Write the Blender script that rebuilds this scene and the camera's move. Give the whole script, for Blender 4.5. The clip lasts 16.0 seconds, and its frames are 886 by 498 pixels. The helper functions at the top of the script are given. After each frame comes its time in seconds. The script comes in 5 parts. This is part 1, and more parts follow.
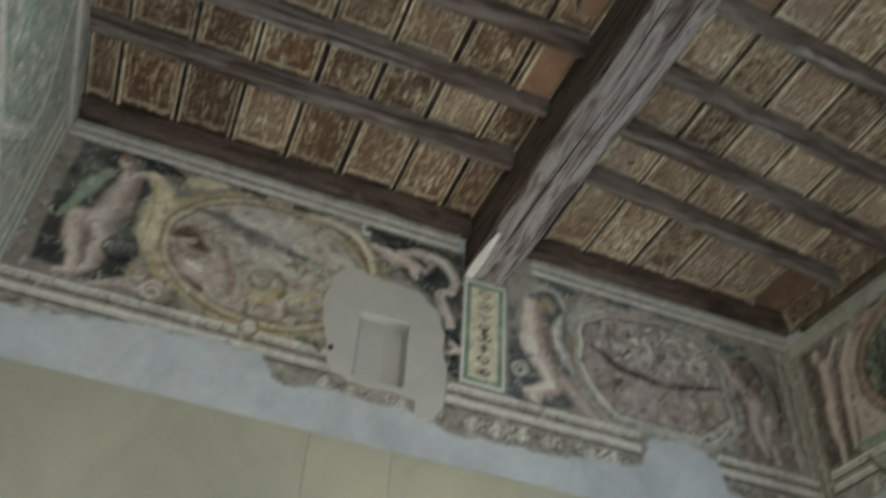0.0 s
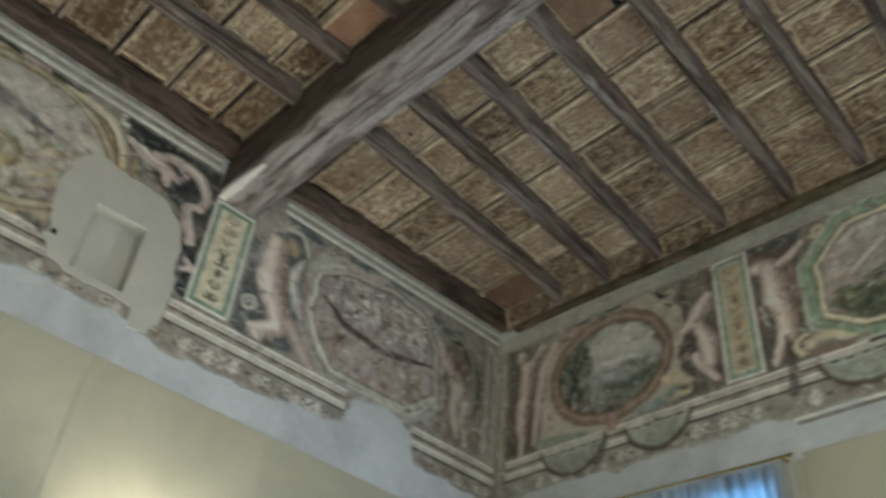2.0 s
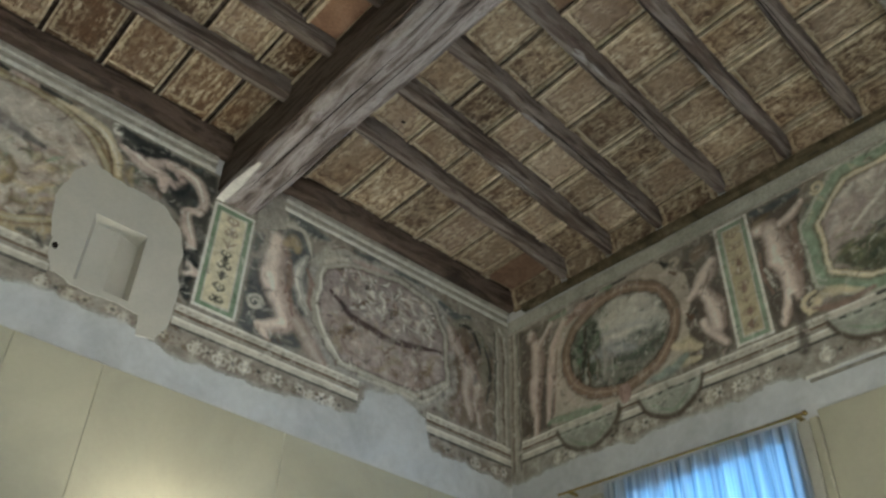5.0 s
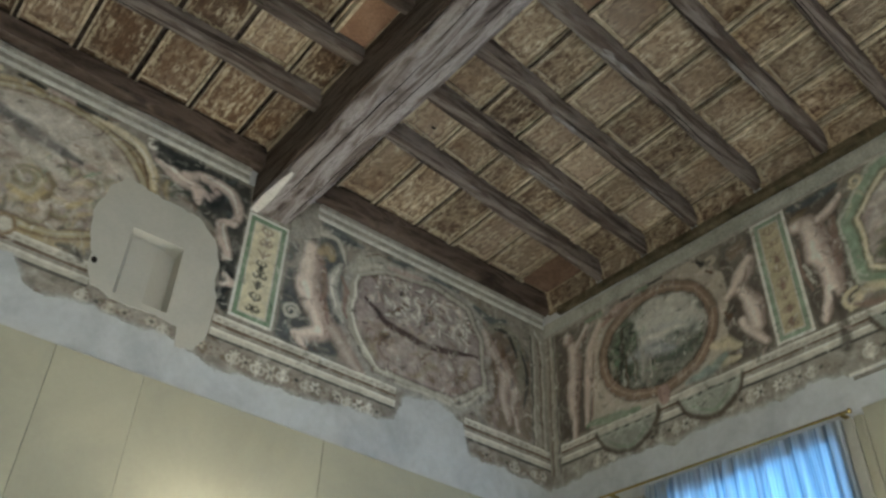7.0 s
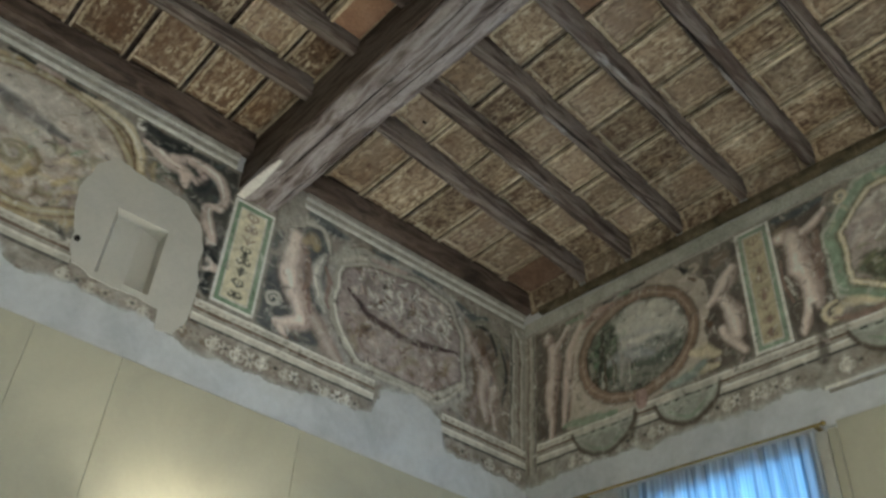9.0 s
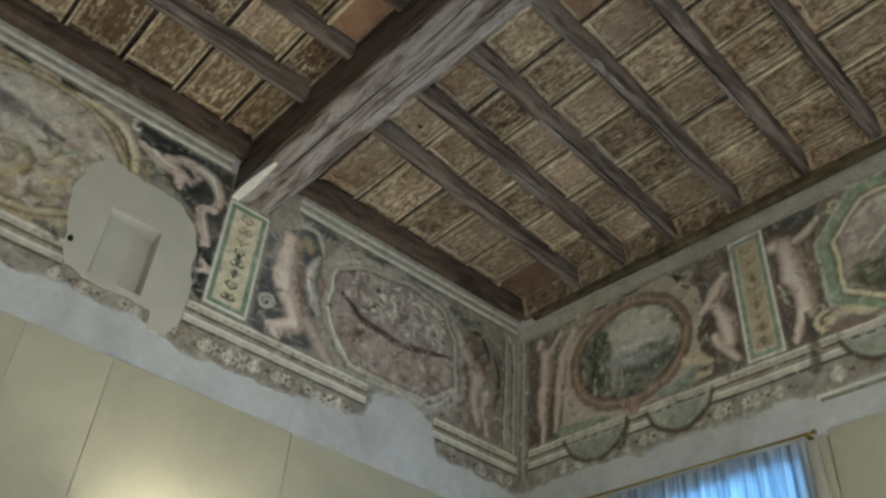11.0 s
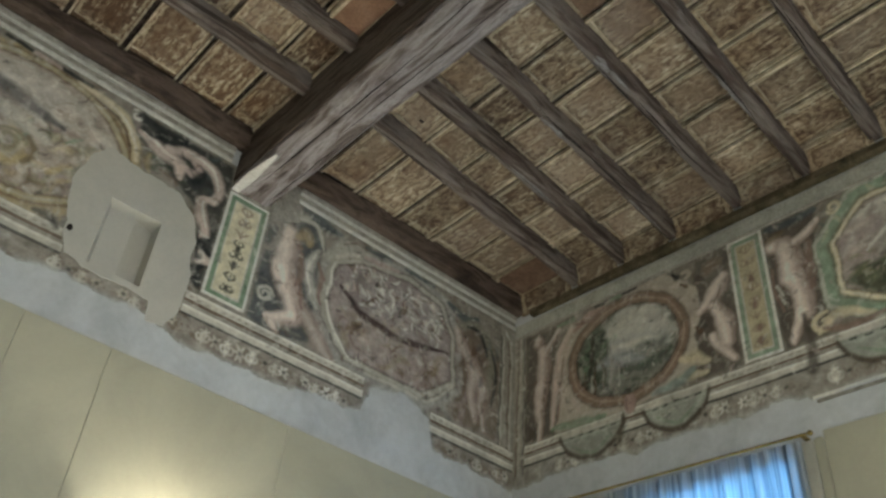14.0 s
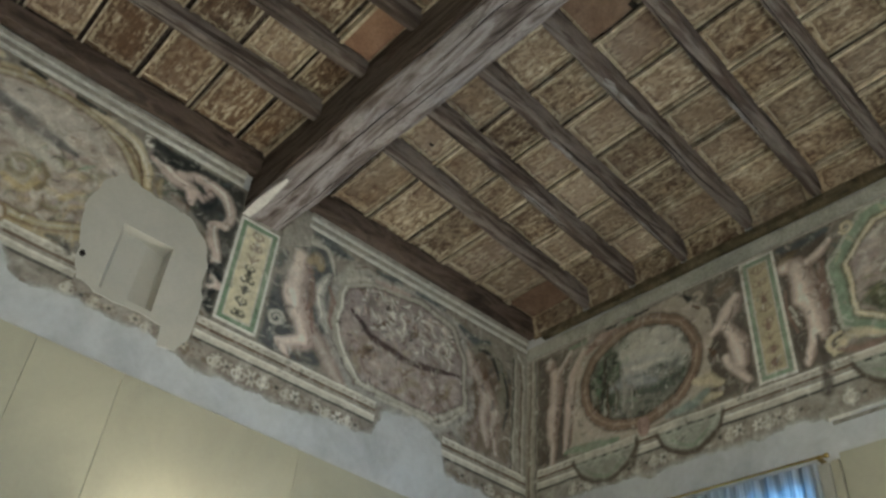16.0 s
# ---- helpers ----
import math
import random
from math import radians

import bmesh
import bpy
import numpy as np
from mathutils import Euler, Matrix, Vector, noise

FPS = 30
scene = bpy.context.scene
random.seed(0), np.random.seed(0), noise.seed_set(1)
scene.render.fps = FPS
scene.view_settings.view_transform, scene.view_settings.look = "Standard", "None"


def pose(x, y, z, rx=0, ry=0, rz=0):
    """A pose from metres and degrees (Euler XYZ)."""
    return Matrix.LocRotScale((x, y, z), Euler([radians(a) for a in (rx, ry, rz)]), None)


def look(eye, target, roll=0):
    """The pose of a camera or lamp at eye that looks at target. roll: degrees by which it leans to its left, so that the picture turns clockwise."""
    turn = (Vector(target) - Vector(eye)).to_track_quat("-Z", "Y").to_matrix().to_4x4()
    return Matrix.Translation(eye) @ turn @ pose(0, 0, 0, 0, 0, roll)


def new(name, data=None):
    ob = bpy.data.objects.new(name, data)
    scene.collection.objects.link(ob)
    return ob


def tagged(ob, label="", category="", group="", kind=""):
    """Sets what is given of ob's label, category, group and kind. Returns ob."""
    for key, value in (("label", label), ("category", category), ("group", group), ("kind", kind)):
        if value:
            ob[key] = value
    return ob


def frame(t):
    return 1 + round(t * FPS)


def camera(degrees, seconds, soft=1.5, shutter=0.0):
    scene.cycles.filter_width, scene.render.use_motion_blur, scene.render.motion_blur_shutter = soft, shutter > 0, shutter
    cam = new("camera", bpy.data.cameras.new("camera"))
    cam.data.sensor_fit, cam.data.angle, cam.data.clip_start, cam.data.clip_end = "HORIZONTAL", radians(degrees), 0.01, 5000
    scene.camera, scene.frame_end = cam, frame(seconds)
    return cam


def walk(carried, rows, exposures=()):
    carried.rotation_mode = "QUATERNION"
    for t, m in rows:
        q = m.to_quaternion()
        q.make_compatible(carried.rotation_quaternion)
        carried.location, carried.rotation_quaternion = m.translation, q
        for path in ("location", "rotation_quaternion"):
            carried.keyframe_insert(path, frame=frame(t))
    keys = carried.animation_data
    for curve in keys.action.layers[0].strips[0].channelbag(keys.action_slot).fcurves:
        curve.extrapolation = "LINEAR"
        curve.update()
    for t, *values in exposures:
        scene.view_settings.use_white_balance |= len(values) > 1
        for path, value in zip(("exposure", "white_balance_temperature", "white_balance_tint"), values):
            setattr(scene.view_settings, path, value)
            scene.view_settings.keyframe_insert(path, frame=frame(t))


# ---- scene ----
cam = camera(53.22, 16.0, soft=2.7, shutter=0.8)
EYE = Vector((0.0, 0.0, 1.6))
# seconds, yaw to the left of +y, pitch up, lean
PATH = [
    (0, -18.61, 41.50, 4.30),
    (0.5, -26.66, 45.56, 2.60),
    (1, -44.30, 44.87, 2.52),
    (1.5, -46.74, 42.23, 5.01),
    (2, -39.66, 39.63, 6.16),
    (2.5, -36.06, 40.66, 5.77),
    (3, -33.72, 40.40, 6.28),
    (3.5, -32.29, 41.35, 6.85),
    (4, -36.52, 40.34, 4.00),
    (4.2, -39.40, 39.10, 1.81),
    (6.3, -39.67, 38.52, 1.96),
    (6.5, -38.14, 40.03, 1.37),
    (7, -36.82, 38.90, 2.19),
    (7.5, -38.72, 39.27, 3.23),
    (8, -40.42, 37.65, 3.70),
    (8.5, -40.34, 37.93, 2.95),
    (9, -38.06, 38.65, 4.10),
    (9.2, -38.19, 39.41, 4.12),
    (11.5, -38.56, 38.91, 4.57),
    (12, -38.62, 39.40, 4.60),
    (12.5, -38.69, 39.18, 4.82),
    (13, -38.51, 38.75, 4.95),
    (13.5, -38.72, 38.81, 5.41),
    (14, -38.62, 38.66, 5.38),
    (14.5, -38.63, 38.44, 5.61),
    (15, -38.20, 38.45, 6.05),
    (15.5, -37.90, 39.00, 5.96),
    (16, -37.54, 40.08, 5.65),
]


def aim(yaw, pitch, lean):
    y, p = radians(yaw), radians(pitch)
    way = Vector((-math.sin(y) * math.cos(p), math.cos(y) * math.cos(p), math.sin(p)))
    return look(EYE, EYE + way, lean)


walk(cam, [(t, aim(yaw, pitch, lean)) for t, yaw, pitch, lean in PATH], [(0, -0.17, 6150, 10), (0.5, -0.03, 6400, 10), (1.0, 0.14, 6250, 10), (1.6, 0.14, 6250, 10), (2.3, -0.07, 6200, 10), (3.5, -0.10, 6150, 10), (4.2, -0.06, 6450, 10), (7.0, -0.11, 6400, 10), (9.0, -0.11, 6400, 10), (11.5, -0.11, 6450, 10), (16, -0.10, 6500, 10)])

# ---- light ----
world = bpy.data.worlds.new("world")
scene.world = world
world.use_nodes = True
sky = world.node_tree.nodes.new("ShaderNodeTexSky")
sky.sky_type, sky.sun_disc = "NISHITA", False
sky.sun_elevation, sky.sun_rotation = radians(40), radians(200)
world.node_tree.links.new(sky.outputs[0], world.node_tree.nodes["Background"].inputs[0])
world.node_tree.nodes["Background"].inputs[1].default_value = 0.1


def area_lamp(name, m, w, h, watts, colour):
    lamp = bpy.data.lights.new(name, "AREA")
    lamp.shape, lamp.size, lamp.size_y, lamp.energy, lamp.color = "RECTANGLE", w, h, watts, colour
    ob = new(name, lamp)
    ob.matrix_world = m
    return ob


# ---- plan of the room ----
D = 4.4                      # wall A stands at y = D
W = 4.377                    # corner of the walls A and B
K = 0.046                    # wall B leans out of square
C = -1.09                    # wall C
S = -3.6                     # wall behind
TOP = 6.45
A_M = Matrix.Translation((0, D, 0))
B_M = Matrix.Translation((W, D, 0)) @ Matrix.Rotation(-math.pi / 2 + math.atan(K), 4, "Z")
C_M = Matrix.Translation((C, 0, 0)) @ Matrix.Rotation(math.pi / 2, 4, "Z")
DAY = (0.935, 0.97, 0.925)


def added_skylight(m, width, watts, colour, steep=48):
    """Added sky lamp over an unseen window, falling steeply through its opening onto the floor."""
    slope = Matrix.Translation((0, 1.25, 3.75)) @ Matrix.Rotation(-radians(90 - steep), 4, "X")
    return area_lamp("window_light", m @ slope, width, 2.2, watts, colour)


area_lamp("window_light", B_M @ Matrix.Translation((1.54, 0.42, 2.46)) @ Matrix.Rotation(-math.pi / 2, 4, "X"), 1.2, 2.9, 72, (0.15, 0.51, 1.0))
# lamps at three unseen windows, added to brighten walls and ceiling
added_skylight(B_M @ Matrix.Translation((4.9, 0, 0)), 1.5, 1680, DAY)
added_skylight(Matrix.Translation((0.3, S, 0)) @ Matrix.Rotation(math.pi, 4, "Z"), 1.6, 600, DAY)
added_skylight(C_M @ Matrix.Translation((-2.0, 0, 0)), 1.5, 720, DAY)
bulb = bpy.data.lights.new("lamp_bulb", "POINT")
bulb.energy, bulb.color, bulb.shadow_soft_size = 66, (1.0, 0.94, 0.76), 0.035
new("lamp_bulb", bulb).location = (1.84, D - 0.135, 2.905)


# ---- materials ----
def paint(name, colours, scale=6.0, rough=0.9, bump=0.25, grain=60.0, stretch=(1, 1, 1), metal=0.0, island=0.0, contrast=1.0, local=False, rand=0.0, speck=0.16):
    """A worn surface: colours mixed by broad noise, broken up by fine grain and bump."""
    m = bpy.data.materials.new(name)
    m.use_nodes = True
    n, l = m.node_tree.nodes, m.node_tree.links
    bsdf = n["Principled BSDF"]
    bsdf.inputs["Roughness"].default_value, bsdf.inputs["Metallic"].default_value = rough, metal
    bsdf.inputs["Specular IOR Level"].default_value = 0.25
    if local:
        where = n.new("ShaderNodeTexCoord").outputs["Object"]
    else:
        where = n.new("ShaderNodeNewGeometry").outputs["Position"]
    shift = n.new("ShaderNodeMapping")
    shift.inputs["Scale"].default_value = stretch
    l.new(where, shift.inputs["Vector"])
    if rand:
        info = n.new("ShaderNodeObjectInfo")
        off = n.new("ShaderNodeVectorMath")
        off.operation = "SCALE"
        off.inputs[0].default_value = (37.0, 17.0, 29.0)
        l.new(info.outputs["Random"], off.inputs["Scale"])
        l.new(off.outputs[0], shift.inputs["Location"])
    broad = n.new("ShaderNodeTexNoise")
    broad.inputs["Scale"].default_value, broad.inputs["Detail"].default_value, broad.inputs["Roughness"].default_value = scale, 6, 0.62
    broad.inputs["Distortion"].default_value = 0.6
    l.new(shift.outputs[0], broad.inputs["Vector"])
    ramp = n.new("ShaderNodeValToRGB")
    el = ramp.color_ramp.elements
    k = len(colours)
    lo, hi = 0.5 - 0.22 / contrast, 0.5 + 0.22 / contrast
    el[0].position, el[1].position = lo, hi
    el[0].color, el[1].color = (*colours[0], 1), (*colours[-1], 1)
    for i in range(1, k - 1):
        e = el.new(lo + (hi - lo) * i / (k - 1))
        e.color = (*colours[i], 1)
    l.new(broad.outputs["Fac"], ramp.inputs["Fac"])
    fine = n.new("ShaderNodeTexNoise")
    fine.inputs["Scale"].default_value, fine.inputs["Detail"].default_value = grain, 4
    l.new(shift.outputs[0], fine.inputs["Vector"])
    span = n.new("ShaderNodeMapRange")
    span.inputs["To Min"].default_value, span.inputs["To Max"].default_value = 1 - speck, 1 + speck
    span.inputs["From Min"].default_value, span.inputs["From Max"].default_value = 0.3, 0.7
    l.new(fine.outputs["Fac"], span.inputs["Value"])
    mix = n.new("ShaderNodeMix")
    mix.data_type, mix.blend_type = "RGBA", "MULTIPLY"
    mix.inputs["Factor"].default_value = 1.0
    l.new(ramp.outputs["Color"], mix.inputs["A"])
    l.new(span.outputs["Result"], mix.inputs["B"])
    out = mix.outputs["Result"]
    if island:
        geo = n.new("ShaderNodeNewGeometry")
        vary = n.new("ShaderNodeMapRange")
        vary.inputs["To Min"].default_value, vary.inputs["To Max"].default_value = 1 - island, 1 + island
        l.new(geo.outputs["Random Per Island"], vary.inputs["Value"])
        mix2 = n.new("ShaderNodeMix")
        mix2.data_type, mix2.blend_type = "RGBA", "MULTIPLY"
        mix2.inputs["Factor"].default_value = 1.0
        l.new(out, mix2.inputs["A"])
        l.new(vary.outputs["Result"], mix2.inputs["B"])
        out = mix2.outputs["Result"]
    l.new(out, bsdf.inputs["Base Color"])
    relief = n.new("ShaderNodeBump")
    relief.inputs["Strength"].default_value, relief.inputs["Distance"].default_value = bump, 0.01
    l.new(fine.outputs["Fac"], relief.inputs["Height"])
    l.new(relief.outputs[0], bsdf.inputs["Normal"])
    return m


PLASTER = paint("bare_plaster", [(0.405, 0.418, 0.425), (0.49, 0.506, 0.516), (0.555, 0.57, 0.58)], 2.6, 0.92, 0.10, 24, speck=0.05, contrast=1.15)
PATCH = paint("new_plaster", [(0.43, 0.415, 0.37), (0.46, 0.445, 0.395), (0.49, 0.47, 0.415)], 3.0, 0.92, 0.05, 50, speck=0.03)
CREAM = paint("cream_panel", [(0.34, 0.326, 0.252), (0.385, 0.368, 0.284), (0.43, 0.41, 0.312)], 1.4, 0.42, 0.02, 40, speck=0.02, rand=1.0, contrast=1.2)
GROUND = paint("fresco_ground", [(0.07, 0.07, 0.065), (0.16, 0.15, 0.13), (0.30, 0.26, 0.22), (0.16, 0.17, 0.15)], 9.0, 0.9, 0.3, 70, contrast=1.3)
GREYISH = paint("fresco_grey", [(0.22, 0.20, 0.175), (0.33, 0.31, 0.27), (0.45, 0.42, 0.37)], 10.0, 0.9, 0.3, 60)
PALE = paint("fresco_pale", [(0.40, 0.385, 0.345), (0.53, 0.52, 0.475), (0.64, 0.635, 0.59)], 12.0, 0.9, 0.3, 60)
BEAMWOOD = paint("old_beam_wood", [(0.05, 0.036, 0.030), (0.185, 0.150, 0.140), (0.38, 0.345, 0.345), (0.135, 0.106, 0.096)], 2.6, 0.7, 0.8, 40, stretch=(5, 0.7, 5), contrast=1.3)
JOISTWOOD = paint("old_joist_wood", [(0.055, 0.040, 0.033), (0.118, 0.087, 0.071), (0.275, 0.234, 0.212), (0.112, 0.086, 0.070)], 2.6, 0.7, 0.8, 40, stretch=(0.55, 7, 7), island=0.25, contrast=1.35)
LIT_CHIP = paint("lit_wood_chip", [(0.56, 0.54, 0.50), (0.66, 0.64, 0.60), (0.74, 0.72, 0.68)], 12.0, 0.9, 0.3, 60)
CASING = paint("grey_casing_paint", [(0.33, 0.32, 0.275), (0.38, 0.37, 0.32), (0.42, 0.41, 0.36)], 4.0, 0.5, 0.05, 60, speck=0.03)
SMEAR = paint("worn_limewash", [(0.15, 0.128, 0.118), (0.26, 0.24, 0.235), (0.40, 0.385, 0.385)], 16.0, 0.85, 0.5, 60, stretch=(0.6, 3, 3), contrast=1.3)
# beam wood again, darker, carrying the shade of the western side
SHADEWOOD = paint("shaded_side_wood", [(0.030, 0.021, 0.016), (0.070, 0.050, 0.039), (0.15, 0.115, 0.095), (0.055, 0.040, 0.031)], 2.8, 0.75, 0.6, 40, stretch=(5, 0.7, 5), contrast=1.4)
DARKWOOD = paint("dark_wood", [(0.028, 0.020, 0.016), (0.058, 0.042, 0.034), (0.11, 0.082, 0.068)], 5.0, 0.75, 0.5, 40, stretch=(0.7, 4, 4), contrast=1.4)
OLIVE = paint("olive_brown_timber", [(0.045, 0.036, 0.02), (0.09, 0.072, 0.042), (0.15, 0.125, 0.08)], 7.0, 0.8, 0.4, 40, contrast=1.4)
PLATEWOOD = paint("wall_plate_wood", [(0.028, 0.019, 0.014), (0.070, 0.048, 0.037), (0.13, 0.096, 0.077), (0.050, 0.035, 0.028)], 3.0, 0.75, 0.6, 40, stretch=(0.7, 3, 3), contrast=1.5)
BANDPAINT = paint("faded_band_paint", [(0.30, 0.30, 0.25), (0.40, 0.395, 0.345), (0.47, 0.465, 0.41)], 6.0, 0.9, 0.2, 50, contrast=1.2)
BATTEN = paint("painted_batten", [(0.21, 0.155, 0.105), (0.45, 0.375, 0.27), (0.64, 0.56, 0.43)], 9.0, 0.85, 0.3, 60, island=0.35, contrast=1.2)
BROWNBOARD = paint("brown_board", [(0.11, 0.070, 0.048), (0.16, 0.098, 0.066), (0.21, 0.138, 0.096)], 6.0, 0.85, 0.3, 50, contrast=1.3)
RUST = paint("bare_terracotta", [(0.22, 0.125, 0.08), (0.30, 0.175, 0.115), (0.36, 0.23, 0.16)], 5.0, 0.85, 0.2, 60)
BRASS = paint("brass", [(0.45, 0.33, 0.12), (0.60, 0.46, 0.20)], 20.0, 0.25, 0.02, 90, metal=1.0)
WHITEPAINT = paint("white_frame_paint", [(0.50, 0.48, 0.42), (0.60, 0.58, 0.52)], 5.0, 0.5, 0.05, 60)
FLOORMAT = paint("pale_stone_floor", [(0.42, 0.405, 0.375), (0.48, 0.463, 0.428), (0.53, 0.512, 0.472)], 3.0, 0.5, 0.1, 40)
STONE = paint("fresco_stone", [(0.12, 0.11, 0.095), (0.23, 0.215, 0.185), (0.33, 0.31, 0.27)], 14.0, 0.9, 0.3, 60)
BAREWOOD = paint("bare_board", [(0.15, 0.096, 0.064), (0.21, 0.137, 0.092), (0.26, 0.178, 0.125)], 8.0, 0.85, 0.2, 60)
HOLE = paint("knot_hole", [(0.008, 0.006, 0.005), (0.015, 0.012, 0.010)], 20.0, 1.0, 0.0, 60)


def painted_tile(name, less_paint, bare):
    """Wooden ceiling boards painted with a framed rosette, each one worn in its own way."""
    m = bpy.data.materials.new(name)
    m.use_nodes = True
    n, l = m.node_tree.nodes, m.node_tree.links
    bsdf = n["Principled BSDF"]
    bsdf.inputs["Roughness"].default_value = 0.85
    bsdf.inputs["Specular IOR Level"].default_value = 0.2
    uv = n.new("ShaderNodeTexCoord").outputs["UV"]
    pos = n.new("ShaderNodeNewGeometry")

    def sums(op, a, b=None, c=None, clamp=False):
        k = n.new("ShaderNodeMath")
        k.operation, k.use_clamp = op, clamp
        for i, v in enumerate((a, b, c)):
            if v is None:
                continue
            if isinstance(v, (int, float)):
                k.inputs[i].default_value = v
            else:
                l.new(v, k.inputs[i])
        return k.outputs[0]

    def clouds(scale, detail, rough, stretch=(1, 1, 1)):
        where = n.new("ShaderNodeMapping")
        where.inputs["Scale"].default_value = stretch
        l.new(pos.outputs["Position"], where.inputs["Vector"])
        k = n.new("ShaderNodeTexNoise")
        k.inputs["Scale"].default_value, k.inputs["Detail"].default_value, k.inputs["Roughness"].default_value = scale, detail, rough
        l.new(where.outputs[0], k.inputs["Vector"])
        return k.outputs["Fac"]

    def mixed(factor, a, b, way="MIX"):
        k = n.new("ShaderNodeMix")
        k.data_type, k.blend_type = "RGBA", way
        for key, v in (("Factor", factor), ("A", a), ("B", b)):
            if isinstance(v, tuple):
                k.inputs[key].default_value = (*v, 1)
            elif isinstance(v, float):
                k.inputs[key].default_value = v
            else:
                l.new(v, k.inputs[key])
        return k.outputs["Result"]

    rand = pos.outputs["Random Per Island"]
    sep = n.new("ShaderNodeSeparateXYZ")
    l.new(uv, sep.inputs[0])
    warp = clouds(16, 3, 0.6)
    off = sums("MULTIPLY_ADD", warp, 0.22, -0.11)
    x = sums("ADD", sums("SUBTRACT", sep.outputs[0], 0.5), off)
    y = sums("SUBTRACT", sums("SUBTRACT", sep.outputs[1], 0.5), off)
    r = sums("SQRT", sums("ADD", sums("MULTIPLY", x, x), sums("MULTIPLY", y, y)))
    ang = sums("ARCTAN2", y, x)
    # the rosette: eight leaves round a boss, with a curl in each corner
    leaves = sums("MULTIPLY", sums("COSINE", sums("MULTIPLY_ADD", ang, 8.0, sums("MULTIPLY", rand, 6.0))), 0.075)
    rings = sums("COSINE", sums("MULTIPLY", sums("ADD", r, leaves), 25.0))
    worn = clouds(7, 3, 0.6)
    fine = clouds(12, 5, 0.75)
    stain = clouds(2.6, 3, 0.6)
    flake = clouds(1.0, 3, 0.65, (46, 9, 10))
    motif = sums("MULTIPLY", sums("MULTIPLY_ADD", rings, 0.5, 0.5), sums("MULTIPLY_ADD", worn, 3.4, -1.2, True))
    # bare brown wood under worn olive paint
    wood = n.new("ShaderNodeValToRGB")
    el = wood.color_ramp.elements
    el[0].position, el[0].color = 0.32, (0.062, 0.036, 0.024, 1)
    el[1].position, el[1].color = 0.68, (0.27, 0.20, 0.14, 1)
    el.new(0.48).color = (*bare, 1)
    l.new(sums("ADD", sums("MULTIPLY_ADD", flake, 0.55, 0.22), sums("MULTIPLY_ADD", rand, 0.26, -0.13)), wood.inputs["Fac"])
    olive = mixed(rand, (0.35, 0.278, 0.188), (0.285, 0.218, 0.17))
    base_ = mixed(sums("MULTIPLY_ADD", fine, 5.5, sums("MULTIPLY_ADD", rand, 1.1, -2.55 - less_paint), True), wood.outputs[0], olive)
    pale = mixed(sums("MULTIPLY", motif, 0.46), base_, (0.50, 0.41, 0.29))
    dark = sums("MULTIPLY", sums("LESS_THAN", rings, -0.35), sums("MULTIPLY_ADD", fine, 5.0, -1.9, True))
    toned = mixed(sums("MULTIPLY", dark, 0.42), pale, (0.10, 0.065, 0.042))
    # the painted margin
    edge = sums("MAXIMUM", sums("ABSOLUTE", x), sums("ABSOLUTE", y))
    line = sums("LESS_THAN", sums("ABSOLUTE", sums("SUBTRACT", edge, 0.425)), 0.026)
    line = sums("MULTIPLY", line, sums("MULTIPLY_ADD", warp, 5.0, -1.75, True))
    framed = mixed(sums("MULTIPLY", line, 0.66), toned, (0.55, 0.475, 0.335))
    shade = sums("LESS_THAN", sums("ABSOLUTE", sums("SUBTRACT", edge, 0.372)), 0.018)
    framed = mixed(sums("MULTIPLY", shade, 0.55), framed, (0.10, 0.068, 0.046))
    # flecks of bright paint along the grain
    fleck = sums("MULTIPLY", sums("MULTIPLY_ADD", flake, 9.0, -4.9, True), sums("MULTIPLY_ADD", worn, 6.0, -2.2, True))
    out = mixed(sums("MULTIPLY", fleck, 0.85), framed, (0.60, 0.53, 0.40))
    tone = n.new("ShaderNodeMapRange")
    tone.inputs["To Min"].default_value, tone.inputs["To Max"].default_value = 0.78, 1.24
    l.new(sums("FRACT", sums("MULTIPLY", rand, 7.31)), tone.inputs["Value"])
    out = mixed(1.0, out, tone.outputs["Result"], "MULTIPLY")
    # old damp: browner, darker patches that run over several boards
    out = mixed(sums("MULTIPLY_ADD", stain, 4.0, -1.9, True), out, mixed(1.0, out, (0.80, 0.70, 0.62), "MULTIPLY"))
    l.new(out, bsdf.inputs["Base Color"])
    relief = n.new("ShaderNodeBump")
    relief.inputs["Strength"].default_value, relief.inputs["Distance"].default_value = 0.25, 0.010
    l.new(sums("ADD", sums("MULTIPLY", motif, 0.5), fine), relief.inputs["Height"])
    l.new(relief.outputs[0], bsdf.inputs["Normal"])
    return m


TILE = painted_tile("painted_ceiling_board", 0.0, (0.165, 0.110, 0.075))
# western bay: less olive paint over a darker, redder brown
TILE_WEST = painted_tile("western_ceiling_board", 0.85, (0.150, 0.088, 0.052))


